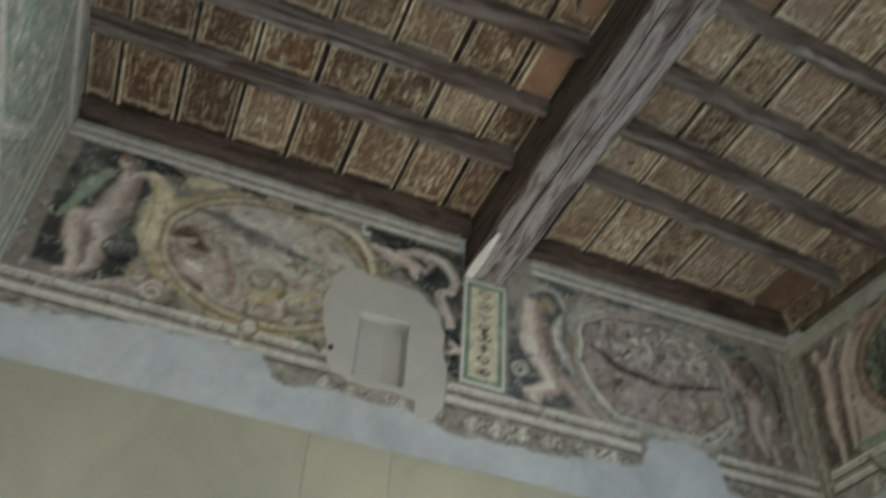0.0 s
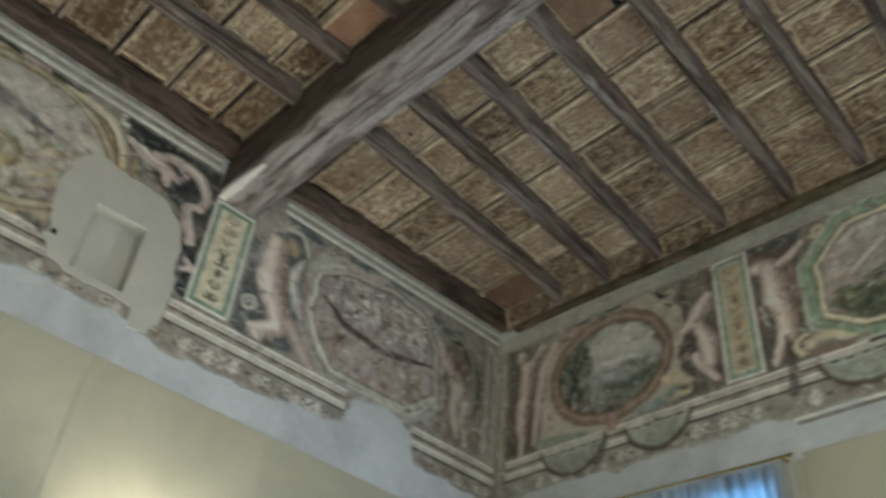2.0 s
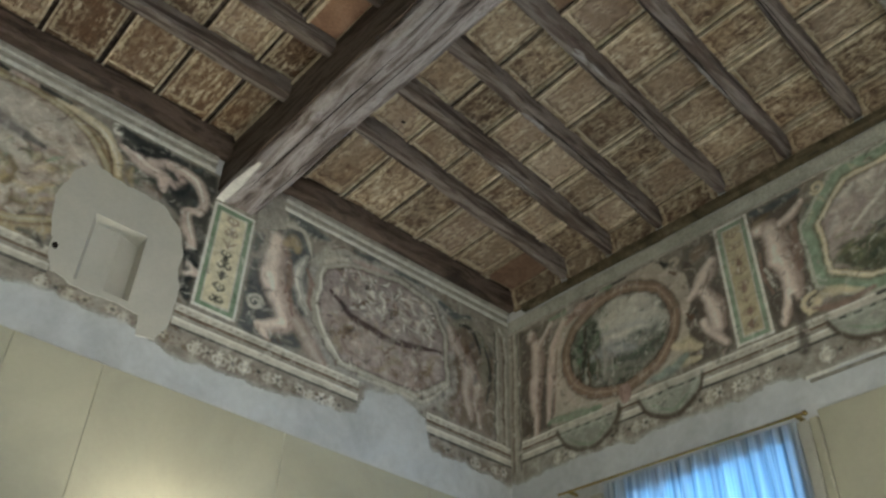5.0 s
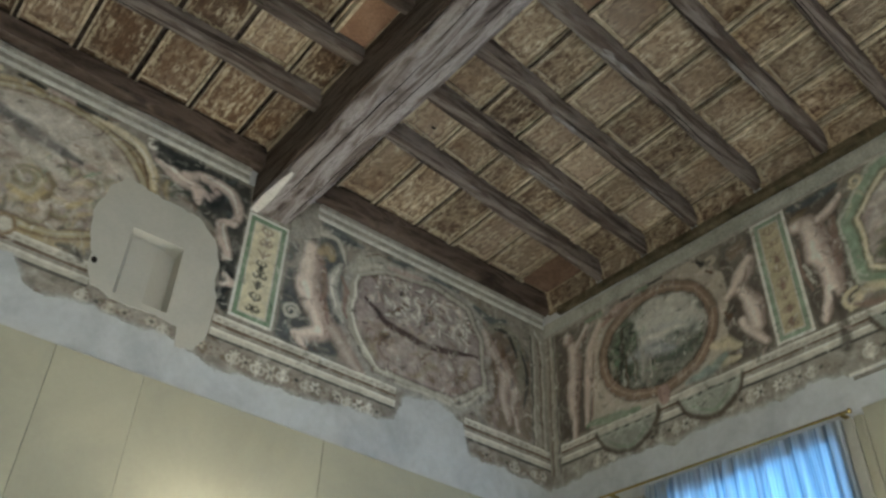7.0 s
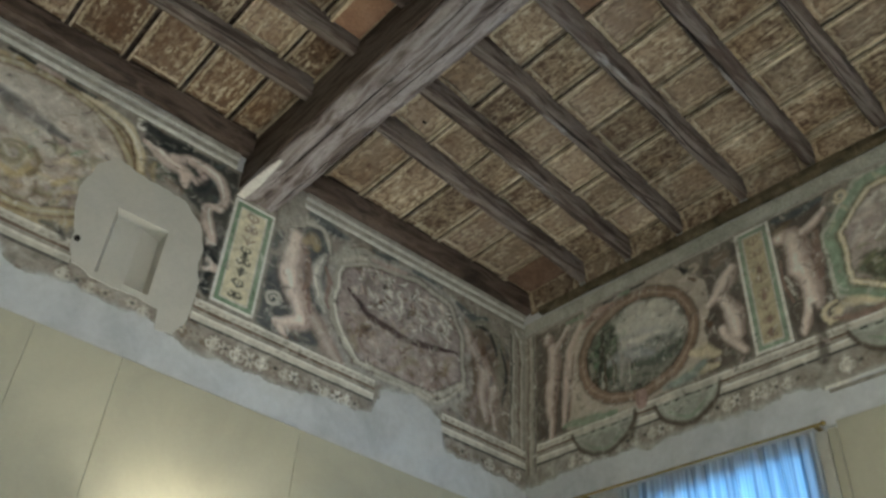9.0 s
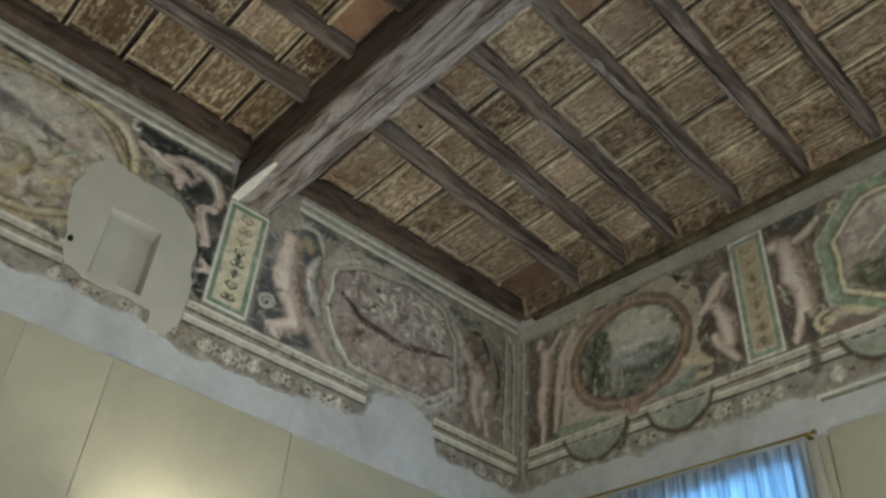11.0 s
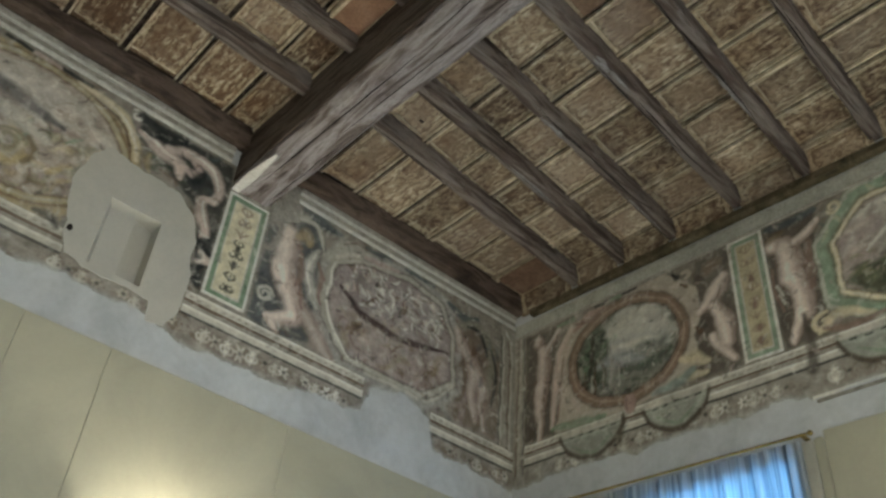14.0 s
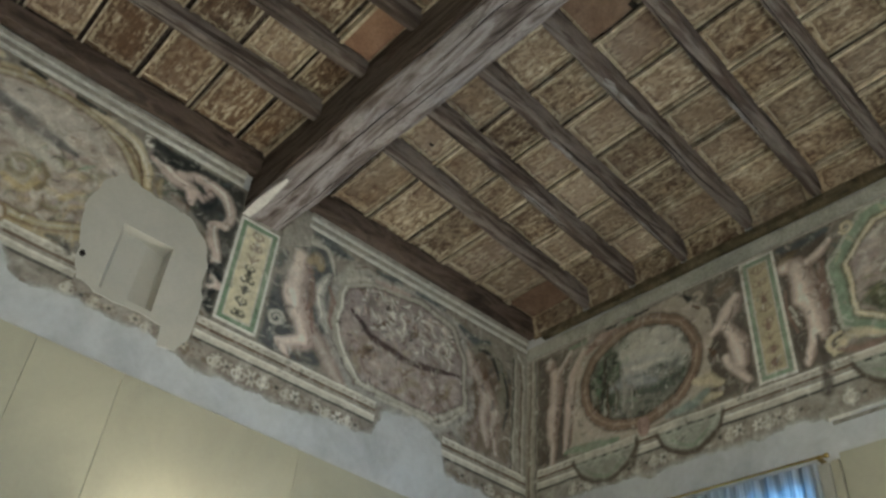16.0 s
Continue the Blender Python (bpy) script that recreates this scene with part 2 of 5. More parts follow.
def cloth():
    m = bpy.data.materials.new("sheer_streaked_curtain")
    m.use_nodes = True
    n, l = m.node_tree.nodes, m.node_tree.links
    n.remove(n["Principled BSDF"])
    # upright grey and pale streaks paint in the shading of the gathers
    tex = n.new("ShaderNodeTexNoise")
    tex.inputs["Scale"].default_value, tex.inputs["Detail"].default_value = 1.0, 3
    fold_shade = n.new("ShaderNodeMapping")
    fold_shade.inputs["Scale"].default_value = (34, 3, 0.5)
    l.new(n.new("ShaderNodeTexCoord").outputs["Object"], fold_shade.inputs["Vector"])
    l.new(fold_shade.outputs[0], tex.inputs["Vector"])
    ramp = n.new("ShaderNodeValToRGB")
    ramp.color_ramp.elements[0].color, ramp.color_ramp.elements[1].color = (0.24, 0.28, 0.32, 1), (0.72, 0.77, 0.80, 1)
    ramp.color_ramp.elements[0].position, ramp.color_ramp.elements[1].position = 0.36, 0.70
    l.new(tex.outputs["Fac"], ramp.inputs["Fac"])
    thru, face, mix = n.new("ShaderNodeBsdfTranslucent"), n.new("ShaderNodeBsdfDiffuse"), n.new("ShaderNodeMixShader")
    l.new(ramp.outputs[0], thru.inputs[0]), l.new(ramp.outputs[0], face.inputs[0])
    mix.inputs[0].default_value = 0.4
    l.new(thru.outputs[0], mix.inputs[1]), l.new(face.outputs[0], mix.inputs[2])
    l.new(mix.outputs[0], n["Material Output"].inputs[0])
    return m


CURTAIN = cloth()


# ---- shapes ----
def link(name, bm, material, m=None, parent=None, label="", smooth=False):
    data = bpy.data.meshes.new(name)
    bm.normal_update()
    bm.to_mesh(data)
    bm.free()
    if smooth:
        for p in data.polygons:
            p.use_smooth = True
    for k in material if isinstance(material, (list, tuple)) else [material]:
        data.materials.append(k)
    ob = new(name, data)
    if parent is not None:
        ob.parent = parent
    if m is not None:
        ob.matrix_local = m
    if label:
        tagged(ob, label)
    return ob


def part(name, bm, material, parent, label=""):
    return link(name, bm, material, None, parent, label)


def base(name, m, label, category, group="", kind=""):
    ob = new(name)
    ob.empty_display_size = 0.1
    ob.matrix_world = m
    return tagged(ob, label, category, group, kind)


def box(bm, x0, x1, y0, y1, z0, z1, bevel=0.0):
    made = bmesh.ops.create_cube(bm, size=1.0, matrix=Matrix.Translation(((x0 + x1) / 2, (y0 + y1) / 2, (z0 + z1) / 2)) @ Matrix.Diagonal((x1 - x0, y1 - y0, z1 - z0, 1)))
    if bevel:
        edges = {e for v in made["verts"] for e in v.link_edges}
        bmesh.ops.bevel(bm, geom=list(edges), offset=bevel, segments=1, affect="EDGES")
    return made


def boxes(*rows, bevel=0.0):
    bm = bmesh.new()
    for r in rows:
        box(bm, *r, bevel=bevel)
    return bm


def slab(bm, outer, height, depth=0.003, holes=()):
    """A flat painted piece in the x-z plane, its face `height` in front of the wall (towards -y)."""
    rim = []
    for loop in (outer, *holes):
        vs = [bm.verts.new((x, -height, z)) for x, z in loop]
        rim.append([bm.edges.new((vs[i], vs[(i + 1) % len(vs)])) for i in range(len(vs))])
    edges = [e for r in rim for e in r]
    made = bmesh.ops.triangle_fill(bm, use_beauty=True, use_dissolve=False, edges=edges, normal=(0, -1, 0))
    faces = [g for g in made["geom"] if isinstance(g, bmesh.types.BMFace)]
    for f in faces:
        f.normal_update()
        if f.normal.y > 0:
            f.normal_flip()
    for r in rim:
        for e in r:
            a, b = e.verts
            c, d = bm.verts.new((b.co.x, b.co.y + depth, b.co.z)), bm.verts.new((a.co.x, a.co.y + depth, a.co.z))
            bm.faces.new((a, b, c, d))
    return bm


def rect(x0, x1, z0, z1):
    return [(x0, z0), (x1, z0), (x1, z1), (x0, z1)]


def oval(cx, cz, rx, rz, n=48, wob=0.0, seed=0.0):
    out = []
    for i in range(n):
        a = 2 * math.pi * i / n
        k = 1 + wob * noise.noise((math.cos(a) * 2 + seed, math.sin(a) * 2, seed))
        out.append((cx + rx * k * math.cos(a), cz + rz * k * math.sin(a)))
    return out


def chamfered(x0, x1, z0, z1, cx, cz):
    return [(x0 + cx, z0), (x1 - cx, z0), (x1, z0 + cz), (x1, z1 - cz), (x1 - cx, z1), (x0 + cx, z1), (x0, z1 - cz), (x0, z0 + cz)]


def grow(loop, d):
    """The loop with every point moved away from the middle by d."""
    cx, cz = sum(p[0] for p in loop) / len(loop), sum(p[1] for p in loop) / len(loop)
    hx, hz = max(abs(p[0] - cx) for p in loop), max(abs(p[1] - cz) for p in loop)
    return [(cx + (x - cx) * (1 + d / hx), cz + (z - cz) * (1 + d / hz)) for x, z in loop]


def ring(bm, loop, w, height, depth=0.003):
    return slab(bm, grow(loop, w / 2), height, depth, [grow(loop, -w / 2)])


def bend(points, steps=8):
    """A smooth line through the points."""
    out = []
    p = [points[0], *points, points[-1]]
    for i in range(1, len(p) - 2):
        for k in range(steps):
            t = k / steps
            out.append(tuple(0.5 * (2 * p[i][j] + (p[i + 1][j] - p[i - 1][j]) * t + (2 * p[i - 1][j] - 5 * p[i][j] + 4 * p[i + 1][j] - p[i + 2][j]) * t * t + (3 * p[i][j] - p[i - 1][j] - 3 * p[i + 1][j] + p[i + 2][j]) * t ** 3) for j in range(2)))
    return out + [points[-1]]


def ribbon(bm, points, widths, height, steps=6):
    """A painted stroke along a line, with the widths spread along it and rounded ends."""
    line = bend(points, steps)
    left, right = [], []
    for i, (x, z) in enumerate(line):
        a, b = line[max(i - 1, 0)], line[min(i + 1, len(line) - 1)]
        d = Vector((b[0] - a[0], b[1] - a[1])).normalized()
        s = i / (len(line) - 1) * (len(widths) - 1)
        j = min(int(s), len(widths) - 2)
        w = (widths[j] + (widths[j + 1] - widths[j]) * (s - j)) / 2
        left.append(bm.verts.new((x - d.y * w, -height, z + d.x * w)))
        right.append(bm.verts.new((x + d.y * w, -height, z - d.x * w)))
    for i in range(len(line) - 1):
        f = bm.faces.new((left[i], right[i], right[i + 1], left[i + 1]))
        f.normal_update()
        if f.normal.y > 0:
            f.normal_flip()
    return bm


def spiral(cx, cz, r, turns, start, n=18, shrink=0.8, hand=1):
    return [(cx + r * (1 - shrink * i / n) * math.cos(start + hand * turns * 2 * math.pi * i / n), cz + r * (1 - shrink * i / n) * math.sin(start + hand * turns * 2 * math.pi * i / n)) for i in range(n + 1)]


# ---- walls ----
def wall_with_holes(name, m, x0, x1, holes, label, depth=0.45, z1=TOP, back=None):
    """A thick wall; holes are x0, x1, z0, z1, deep."""
    bm = bmesh.new()
    xs = sorted({x0, x1, *[h[0] for h in holes], *[h[1] for h in holes]})
    for a, b in zip(xs, xs[1:]):
        inside = sorted([h for h in holes if h[0] <= a and h[1] >= b], key=lambda h: h[2])
        z = 0.0
        for h in inside:
            if h[2] > z:
                box(bm, a, b, 0, depth, z, h[2])
            if h[4] < depth:
                box(bm, a, b, h[4], depth, h[2], h[3])
            z = h[3]
        box(bm, a, b, 0, depth, z, z1)
    bmesh.ops.remove_doubles(bm, verts=bm.verts, dist=1e-5)
    ob = link(name, bm, PLASTER, m)
    return tagged(ob, label, "wall", kind="structure")


NICHE = (0.962, 1.292, 4.500, 4.982, 0.130)
wall_a = wall_with_holes("wall_north", A_M, C, W, [NICHE], "pale grey bare plaster wall with a small rectangular niche")
WIN = (0.94, 2.14, 1.0, 3.915, 1.0)
wall_b = wall_with_holes("wall_east", B_M, 0.0, D - S + 0.1, [WIN, (4.2, 5.6, 1.0, 3.97, 1.0)], "pale grey plaster wall pierced by a curtained window and an added one")
wall_c = wall_with_holes("wall_west", C_M, S, D, [(-2.7, -1.3, 1.0, 3.97, 1.0)], "pale grey plaster wall with a painted frieze")
D_M = Matrix.Translation((0, S, 0)) @ Matrix.Rotation(math.pi, 4, "Z")
wall_d = wall_with_holes("wall_south", D_M, -W - 0.6, -C, [(-1.1, 0.5, 1.0, 3.97, 1.0)], "pale grey plaster wall with an added unseen window")
# unseen floor, kept pale to throw daylight up at the ceiling
floor = link("floor", boxes((C - 0.4, W + 1.0, S - 0.4, D + 0.4, -0.15, 0.0)), FLOORMAT)
tagged(floor, "worn pale stone floor, unseen, bouncing daylight upwards", "floor", kind="structure")

# ---- ceiling ----
BEAM_Z, JOIST_Z, BOARD_Z = 5.53, 5.90, 6.045
LEAN = 0.092                # joists of the eastern bay run out of square
YS_EAST = [4.345, 3.755, 3.30, 2.834, 2.30, 1.785, 1.29, 0.78, 0.28, -0.22, -0.72, -1.22, -1.72, -2.22, -2.72, -3.22]
YS_WEST = [4.345, 3.66, 3.17, 2.67, 2.17, 1.67, 1.17, 0.67, 0.17, -0.33, -0.83, -1.33, -1.83, -2.33, -2.83, -3.33]


def beam_x(y):
    return 1.665 + 0.021 * (D - y)


def east_y(y_wall, x):
    return y_wall - (LEAN * (W - x) if y_wall < 4.2 else 0.0)


class Tiles:
    """The boards of the ceiling, with their battens, gathered into one mesh."""

    def __init__(self):
        self.v, self.f, self.uv, self.k = [], [], [], []

    def quad(self, pts, mat, uvs=((0, 0), (1, 0), (1, 1), (0, 1))):
        i = len(self.v)
        self.v += pts
        self.f.append((i, i + 1, i + 2, i + 3))
        self.uv += uvs
        self.k.append(mat)

    def bar(self, a, b, w, z0, z1, mat):
        """A batten from a to b (x, y), w wide, with its underside at z0."""
        d = Vector((b[0] - a[0], b[1] - a[1])).normalized() * (w / 2)
        n = (-d.y, d.x)
        i = len(self.v)
        for z in (z0, z1):
            self.v += [(a[0] + n[0], a[1] + n[1], z), (b[0] + n[0], b[1] + n[1], z), (b[0] - n[0], b[1] - n[1], z), (a[0] - n[0], a[1] - n[1], z)]
        for q in ((0, 1, 2, 3), (0, 4, 5, 1), (1, 5, 6, 2), (2, 6, 7, 3), (3, 7, 4, 0)):
            self.f.append(tuple(i + j for j in q))
            self.uv += ((0, 0), (1, 0), (1, 1), (0, 1))
            self.k.append(mat)

    def build(self, name, mats):
        data = bpy.data.meshes.new(name)
        data.from_pydata(self.v, [], self.f)
        layer = data.uv_layers.new(name="UVMap")
        for i, c in enumerate(self.uv):
            layer.data[i].uv = c
        for m in mats:
            data.materials.append(m)
        data.polygons.foreach_set("material_index", self.k)
        data.update()
        return new(name, data)


CORNER_BOARDS = ((4.035, 4.33, 3.82, 4.285, 7),)
rng = random.Random(4)
tiles = Tiles()


def strip(ys, yfun, x_start, x_end, first_x, pitch, kind):
    for a, b in zip(ys, ys[1:]):
        count = int((x_end - first_x) / pitch) + 2
        joints = [first_x + pitch * i + rng.uniform(-0.016, 0.016) for i in range(count + 1)]
        for j0, j1 in zip(joints, joints[1:]):
            x0, x1 = max(j0, x_start), min(j1, x_end)
            if x1 - x0 < 0.05:
                continue
            za = BOARD_Z + rng.uniform(-0.006, 0.006)
            g = 0.030
            p = [(x0 + g, yfun(b, x0) + 0.03), (x1 - g, yfun(b, x1) + 0.03), (x1 - g, yfun(a, x1) - 0.03), (x0 + g, yfun(a, x0) - 0.03)]
            tiles.quad([(px, py, za + rng.uniform(-0.004, 0.004)) for px, py in p], kind)
            e0, e1 = yfun(b, x0), yfun(a, x0)
            # the joint: a dark gap between two thin pale battens
            for s in (-1, 1):
                j = rng.uniform(-0.004, 0.004)
                tiles.bar((x0 + s * 0.023 + j, e0), (x0 + s * 0.023 + j, e1), rng.uniform(0.010, 0.020), za - rng.uniform(0.010, 0.020), za + 0.012, 1)
            # the painted margin along the joists
            for yy, s in ((a, -1), (b, 1)):
                if rng.random() < 0.45:
                    continue
                tiles.bar((x0 + 0.04, yfun(yy, x0) + s * 0.075), (x1 - 0.04, yfun(yy, x1) + s * 0.075), 0.010, za - 0.006, za + 0.01, 1)


strip(YS_WEST, lambda y, x: y, C, beam_x(0) + 0.02, -0.87 - 0.381, 0.381, 8)
strip(YS_EAST, east_y, beam_x(0) + 0.25, W + 0.30, 2.58 - 3 * 0.361, 0.361, 0)
tiles.quad([(C - 0.3, S - 0.3, BOARD_Z + 0.03), (W + 0.8, S - 0.3, BOARD_Z + 0.03), (W + 0.8, D + 0.3, BOARD_Z + 0.03), (C - 0.3, D + 0.3, BOARD_Z + 0.03)], 2)
# boards that slope down to the plate on the east wall
for a, b in zip(YS_EAST, YS_EAST[1:]):
    xa, xb = W + K * (D - a), W + K * (D - b)
    tiles.quad([(xb - 0.06, b + 0.03, BOARD_Z - 0.004), (xb - 0.015, b + 0.03, 5.822), (xa - 0.015, a - 0.03, 5.822), (xa - 0.06, a - 0.03, BOARD_Z - 0.004)], 0)
# bare boards: one beside the beam in the western bay, one with a knot hole in the eastern bay
tiles.quad([(1.46, 2.73, 5.985), (1.675, 2.73, 5.985), (1.665, 3.11, 5.985), (1.46, 3.11, 5.985)], 3)
tiles.bar((1.455, 2.73), (1.455, 3.11), 0.02, 5.965, 6.05, 1)
tiles.quad([(1.53, 2.07, 5.985), (1.66, 2.07, 5.985), (1.65, 2.46, 5.985), (1.53, 2.46, 5.985)], 3)
tiles.bar((1.525, 2.07), (1.525, 2.46), 0.02, 5.965, 6.05, 1)
# a plain brown board in the corner
for x0, x1, y0, y1, k in CORNER_BOARDS:
    tiles.quad([(x0, y0, 6.028), (x1, y0, 6.030), (x1, y1, 6.030), (x0, y1, 6.028)], k)
tiles.quad([(2.24, 1.70, 6.030), (2.555, 1.73, 6.030), (2.555, 2.06, 6.030), (2.24, 2.03, 6.030)], 5)
for hx, hy, hr in ((2.532, 1.735, 0.034), (2.424, 3.397, 0.020)):
    tiles.quad([(hx - hr, hy - hr * 0.6, 6.024), (hx + hr, hy - hr * 0.6, 6.024), (hx + hr * 0.8, hy + hr * 0.6, 6.024), (hx - hr * 0.7, hy + hr * 0.7, 6.024)], 4)
ceiling = tiles.build("ceiling", [TILE, BATTEN, DARKWOOD, RUST, HOLE, BAREWOOD, PLATEWOOD, BROWNBOARD, TILE_WEST])
tagged(ceiling, "brown wooden ceiling boards painted with faded cream rosettes", "ceiling", kind="structure")


def timber(length, w, h, seed, bow=0.006, n=24, chamfer=0.012):
    """A hewn timber along +x with its underside at z = 0 and slightly wandering edges."""
    bm = bmesh.new()
    rows = []
    outline = [(-w / 2 + chamfer, 0), (w / 2 - chamfer, 0), (w / 2, chamfer), (w / 2, h), (-w / 2, h), (-w / 2, chamfer)]
    for i in range(n + 1):
        x = length * i / n
        ring_ = []
        for k, (y, z) in enumerate(outline):
            o = noise.noise((x * 1.7, seed * 7.3 + k * 0.4, 0.0)) * bow + noise.noise((x * 6, seed * 3.1 + k, 5.0)) * bow * 0.5
            q = noise.noise((x * 1.3, seed * 5.7, 9.0 + k * 0.3)) * bow
            ring_.append(bm.verts.new((x, y + o, z + (q if k not in (3, 4) else 0))))
        rows.append(ring_)
    for r0, r1 in zip(rows, rows[1:]):
        for k in range(6):
            bm.faces.new((r0[k], r0[(k + 1) % 6], r1[(k + 1) % 6], r1[k]))
    bm.faces.new(rows[0]), bm.faces.new(reversed(rows[-1]))
    bmesh.ops.recalc_face_normals(bm, faces=bm.faces)
    return bm


def joist(x0, y0, x1, y1, seed, w=0.088, h=0.15):
    d = Vector((x1 - x0, y1 - y0, 0))
    m = Matrix.Translation((x0, y0, JOIST_Z)) @ Matrix.Rotation(math.atan2(d.y, d.x), 4, "Z")
    ob = base("ceiling_joist", m, "weathered grey-brown wooden ceiling joist", "joist", "ceiling joists")
    part("timber", timber(d.length, w, h, seed, 0.011), JOISTWOOD, ob)
    r = random.Random(seed)
    under = Matrix.Rotation(math.pi / 2, 4, "X") @ Matrix.Rotation(math.pi, 4, "X")
    for k in range(2):
        x, ln, wide = r.uniform(0.05, 0.5) * d.length, r.uniform(0.25, 0.45) * d.length, r.uniform(0.005, 0.010)
        line = [(x + ln * i / 6, 0.014 * noise.noise((i * 0.7, seed * 2.1 + k, 3.0))) for i in range(7)]
        part("crack", ribbon(bmesh.new(), line, [0.001, wide, wide * 0.6, wide, 0.001], 0.0), HOLE, ob, "dark drying crack").matrix_local = Matrix.Translation((0, r.uniform(-0.03, 0.03), -0.007)) @ under
    for k in range(r.choice((1, 2, 3))):
        x, ln, wide = r.uniform(0.05, 0.75) * d.length, r.uniform(0.15, 0.5), r.uniform(0.018, 0.04)
        line = [(x + ln * i / 6, 0.012 * noise.noise((i * 1.3, seed * 4.7 + k, 7.0))) for i in range(7)]
        part("limewash_smear", ribbon(bmesh.new(), line, [0.004, wide, wide * 0.5, wide * 0.9, wide * 0.4, 0.004], 0.0), SMEAR, ob, "pale worn limewash").matrix_local = Matrix.Translation((0, r.uniform(-0.015, 0.03), -0.005)) @ under


for i, y in enumerate(YS_WEST[1:]):
    joist(C - 0.1, y, beam_x(y) + 0.05, y, i + 1)
for i, y in enumerate(YS_EAST[1:]):
    joist(beam_x(y) + 0.22, east_y(y, beam_x(y) + 0.2), W + 0.35, y + LEAN * 0.3, i + 31)
for x0, x1, s in ((C, beam_x(D) + 0.02, 61), (beam_x(D) + 0.28, W, 62)):
    ob = link("wall_plate", timber(x1 - x0, 0.095, 0.16, s, 0.018), PLATEWOOD, Matrix.Translation((x0, D - 0.050, 5.855)))
    tagged(ob, "dark brown timber wall plate under the ceiling", "timber", "wall plates")
ob = link("wall_plate", timber(D - S - 0.22, 0.06, 0.066, 63, 0.010), OLIVE, B_M @ Matrix.Translation((0.21, -0.034, 5.764)))
tagged(ob, "thin olive-brown timber strip under the ceiling", "timber", "wall plates")

beam = base("main_beam", Matrix.Translation((beam_x(D) + 0.15, D, BEAM_Z)) @ Matrix.Rotation(-math.pi / 2 + math.atan(0.021), 4, "Z"), "massive old grey-brown timber beam across the ceiling", "beam")
part("timber", timber(D - S + 0.2, 0.305, 0.53, 77, 0.018, 60, 0.04), BEAMWOOD, beam)
# boards along the western side, coloured dark for its shade, with a gap between them
part("side_board", timber(D - S, 0.014, 0.235, 78, 0.010, 60, 0.004), SHADEWOOD, beam, "dark side board, shade put into its colour").matrix_local = Matrix.Translation((0.0, -0.160, 0.066))
part("side_board", timber(D - S, 0.012, 0.160, 79, 0.008, 60, 0.004), SHADEWOOD, beam, "dark side board, shade put into its colour").matrix_local = Matrix.Translation((0.0, -0.157, 0.308))
# long drying cracks in the underside
for k, (x0, ln, y, w) in enumerate(((0.25, 1.5, -0.055, 0.012), (0.9, 2.4, 0.035, 0.007), (1.9, 1.1, -0.100, 0.009), (0.10, 0.8, 0.085, 0.008), (2.7, 1.6, -0.015, 0.008))):
    line = [(x0 + ln * i / 8, 0.016 * noise.noise((i * 0.6, k * 3.3, 1.0))) for i in range(9)]
    crack = part("crack", ribbon(bmesh.new(), line, [0.002, w, w * 0.7, w, 0.002], 0.0), HOLE, beam, "long dark drying crack")
    crack.matrix_local = Matrix.Translation((0.0, y, -0.019)) @ Matrix.Rotation(math.pi / 2, 4, "X") @ Matrix.Rotation(math.pi, 4, "X")
for s in (-1, 1):
    part("edge_strip", boxes((0.02, D - S, s * 0.158 - 0.012, s * 0.158 + 0.012, 0.47, 0.505)), BATTEN, beam, "thin pale strip along the top of the beam")
# whitish strip that paints the light caught by the lower edge near the wall
part("lit_edge", ribbon(bmesh.new(), [(0, 0), (0.2, 0.0), (0.5, 0.0)], [0.055, 0.075, 0.02], 0.0), LIT_CHIP, beam, "pale strip painted for the lit wood edge").matrix_local = Matrix.Translation((0.0, -0.135, -0.012)) @ Matrix.Rotation(math.pi / 2, 4, "X") @ Matrix.Rotation(math.pi, 4, "X")


# ---- cream wall panels ----
def cream_panels(m, spans, z1, group):
    for x0, x1 in spans:
        ob = link("wall_panel", boxes((x0 + 0.0012, x1 - 0.0012, -0.022, -0.001, 0.0, z1), bevel=0.002), CREAM, m)
        tagged(ob, "smooth cream panel covering the lower wall", "panel", group)


cream_panels(A_M, [(C + 0.03, 0.775), (0.775, 1.261), (1.261, 2.424), (2.424, 3.58), (3.58, W - 0.03)], 4.065, "panels on the north wall")
cream_panels(B_M, [(2.36, 3.5), (3.5, 4.1)], 4.065, "panels on the east wall")
cream_panels(C_M, [(-1.25, 0.5), (0.5, 2.4), (2.4, D - 0.03)], 4.065, "panels on the west wall")


# ---- painted friezes ----
def lattice(x, z, seed):
    """Smooth value noise between 0 and 1."""
    table = np.random.RandomState(seed).rand(128, 128)
    xi, zi = np.floor(x).astype(int), np.floor(z).astype(int)
    fx, fz = x - xi, z - zi
    fx, fz = fx * fx * (3 - 2 * fx), fz * fz * (3 - 2 * fz)
    a, b = table[zi % 128, xi % 128], table[zi % 128, (xi + 1) % 128]
    c, d = table[(zi + 1) % 128, xi % 128], table[(zi + 1) % 128, (xi + 1) % 128]
    return (a * (1 - fx) + b * fx) * (1 - fz) + (c * (1 - fx) + d * fx) * fz


def fbm(x, z, freq, seed, octaves=4):
    out, total = 0.0, 0.0
    for o in range(octaves):
        out = out + lattice(x * freq * 2 ** o + 11.3 * o, z * freq * 2 ** o + 5.1 * o, seed + o) * 0.55 ** o
        total += 0.55 ** o
    return out / total


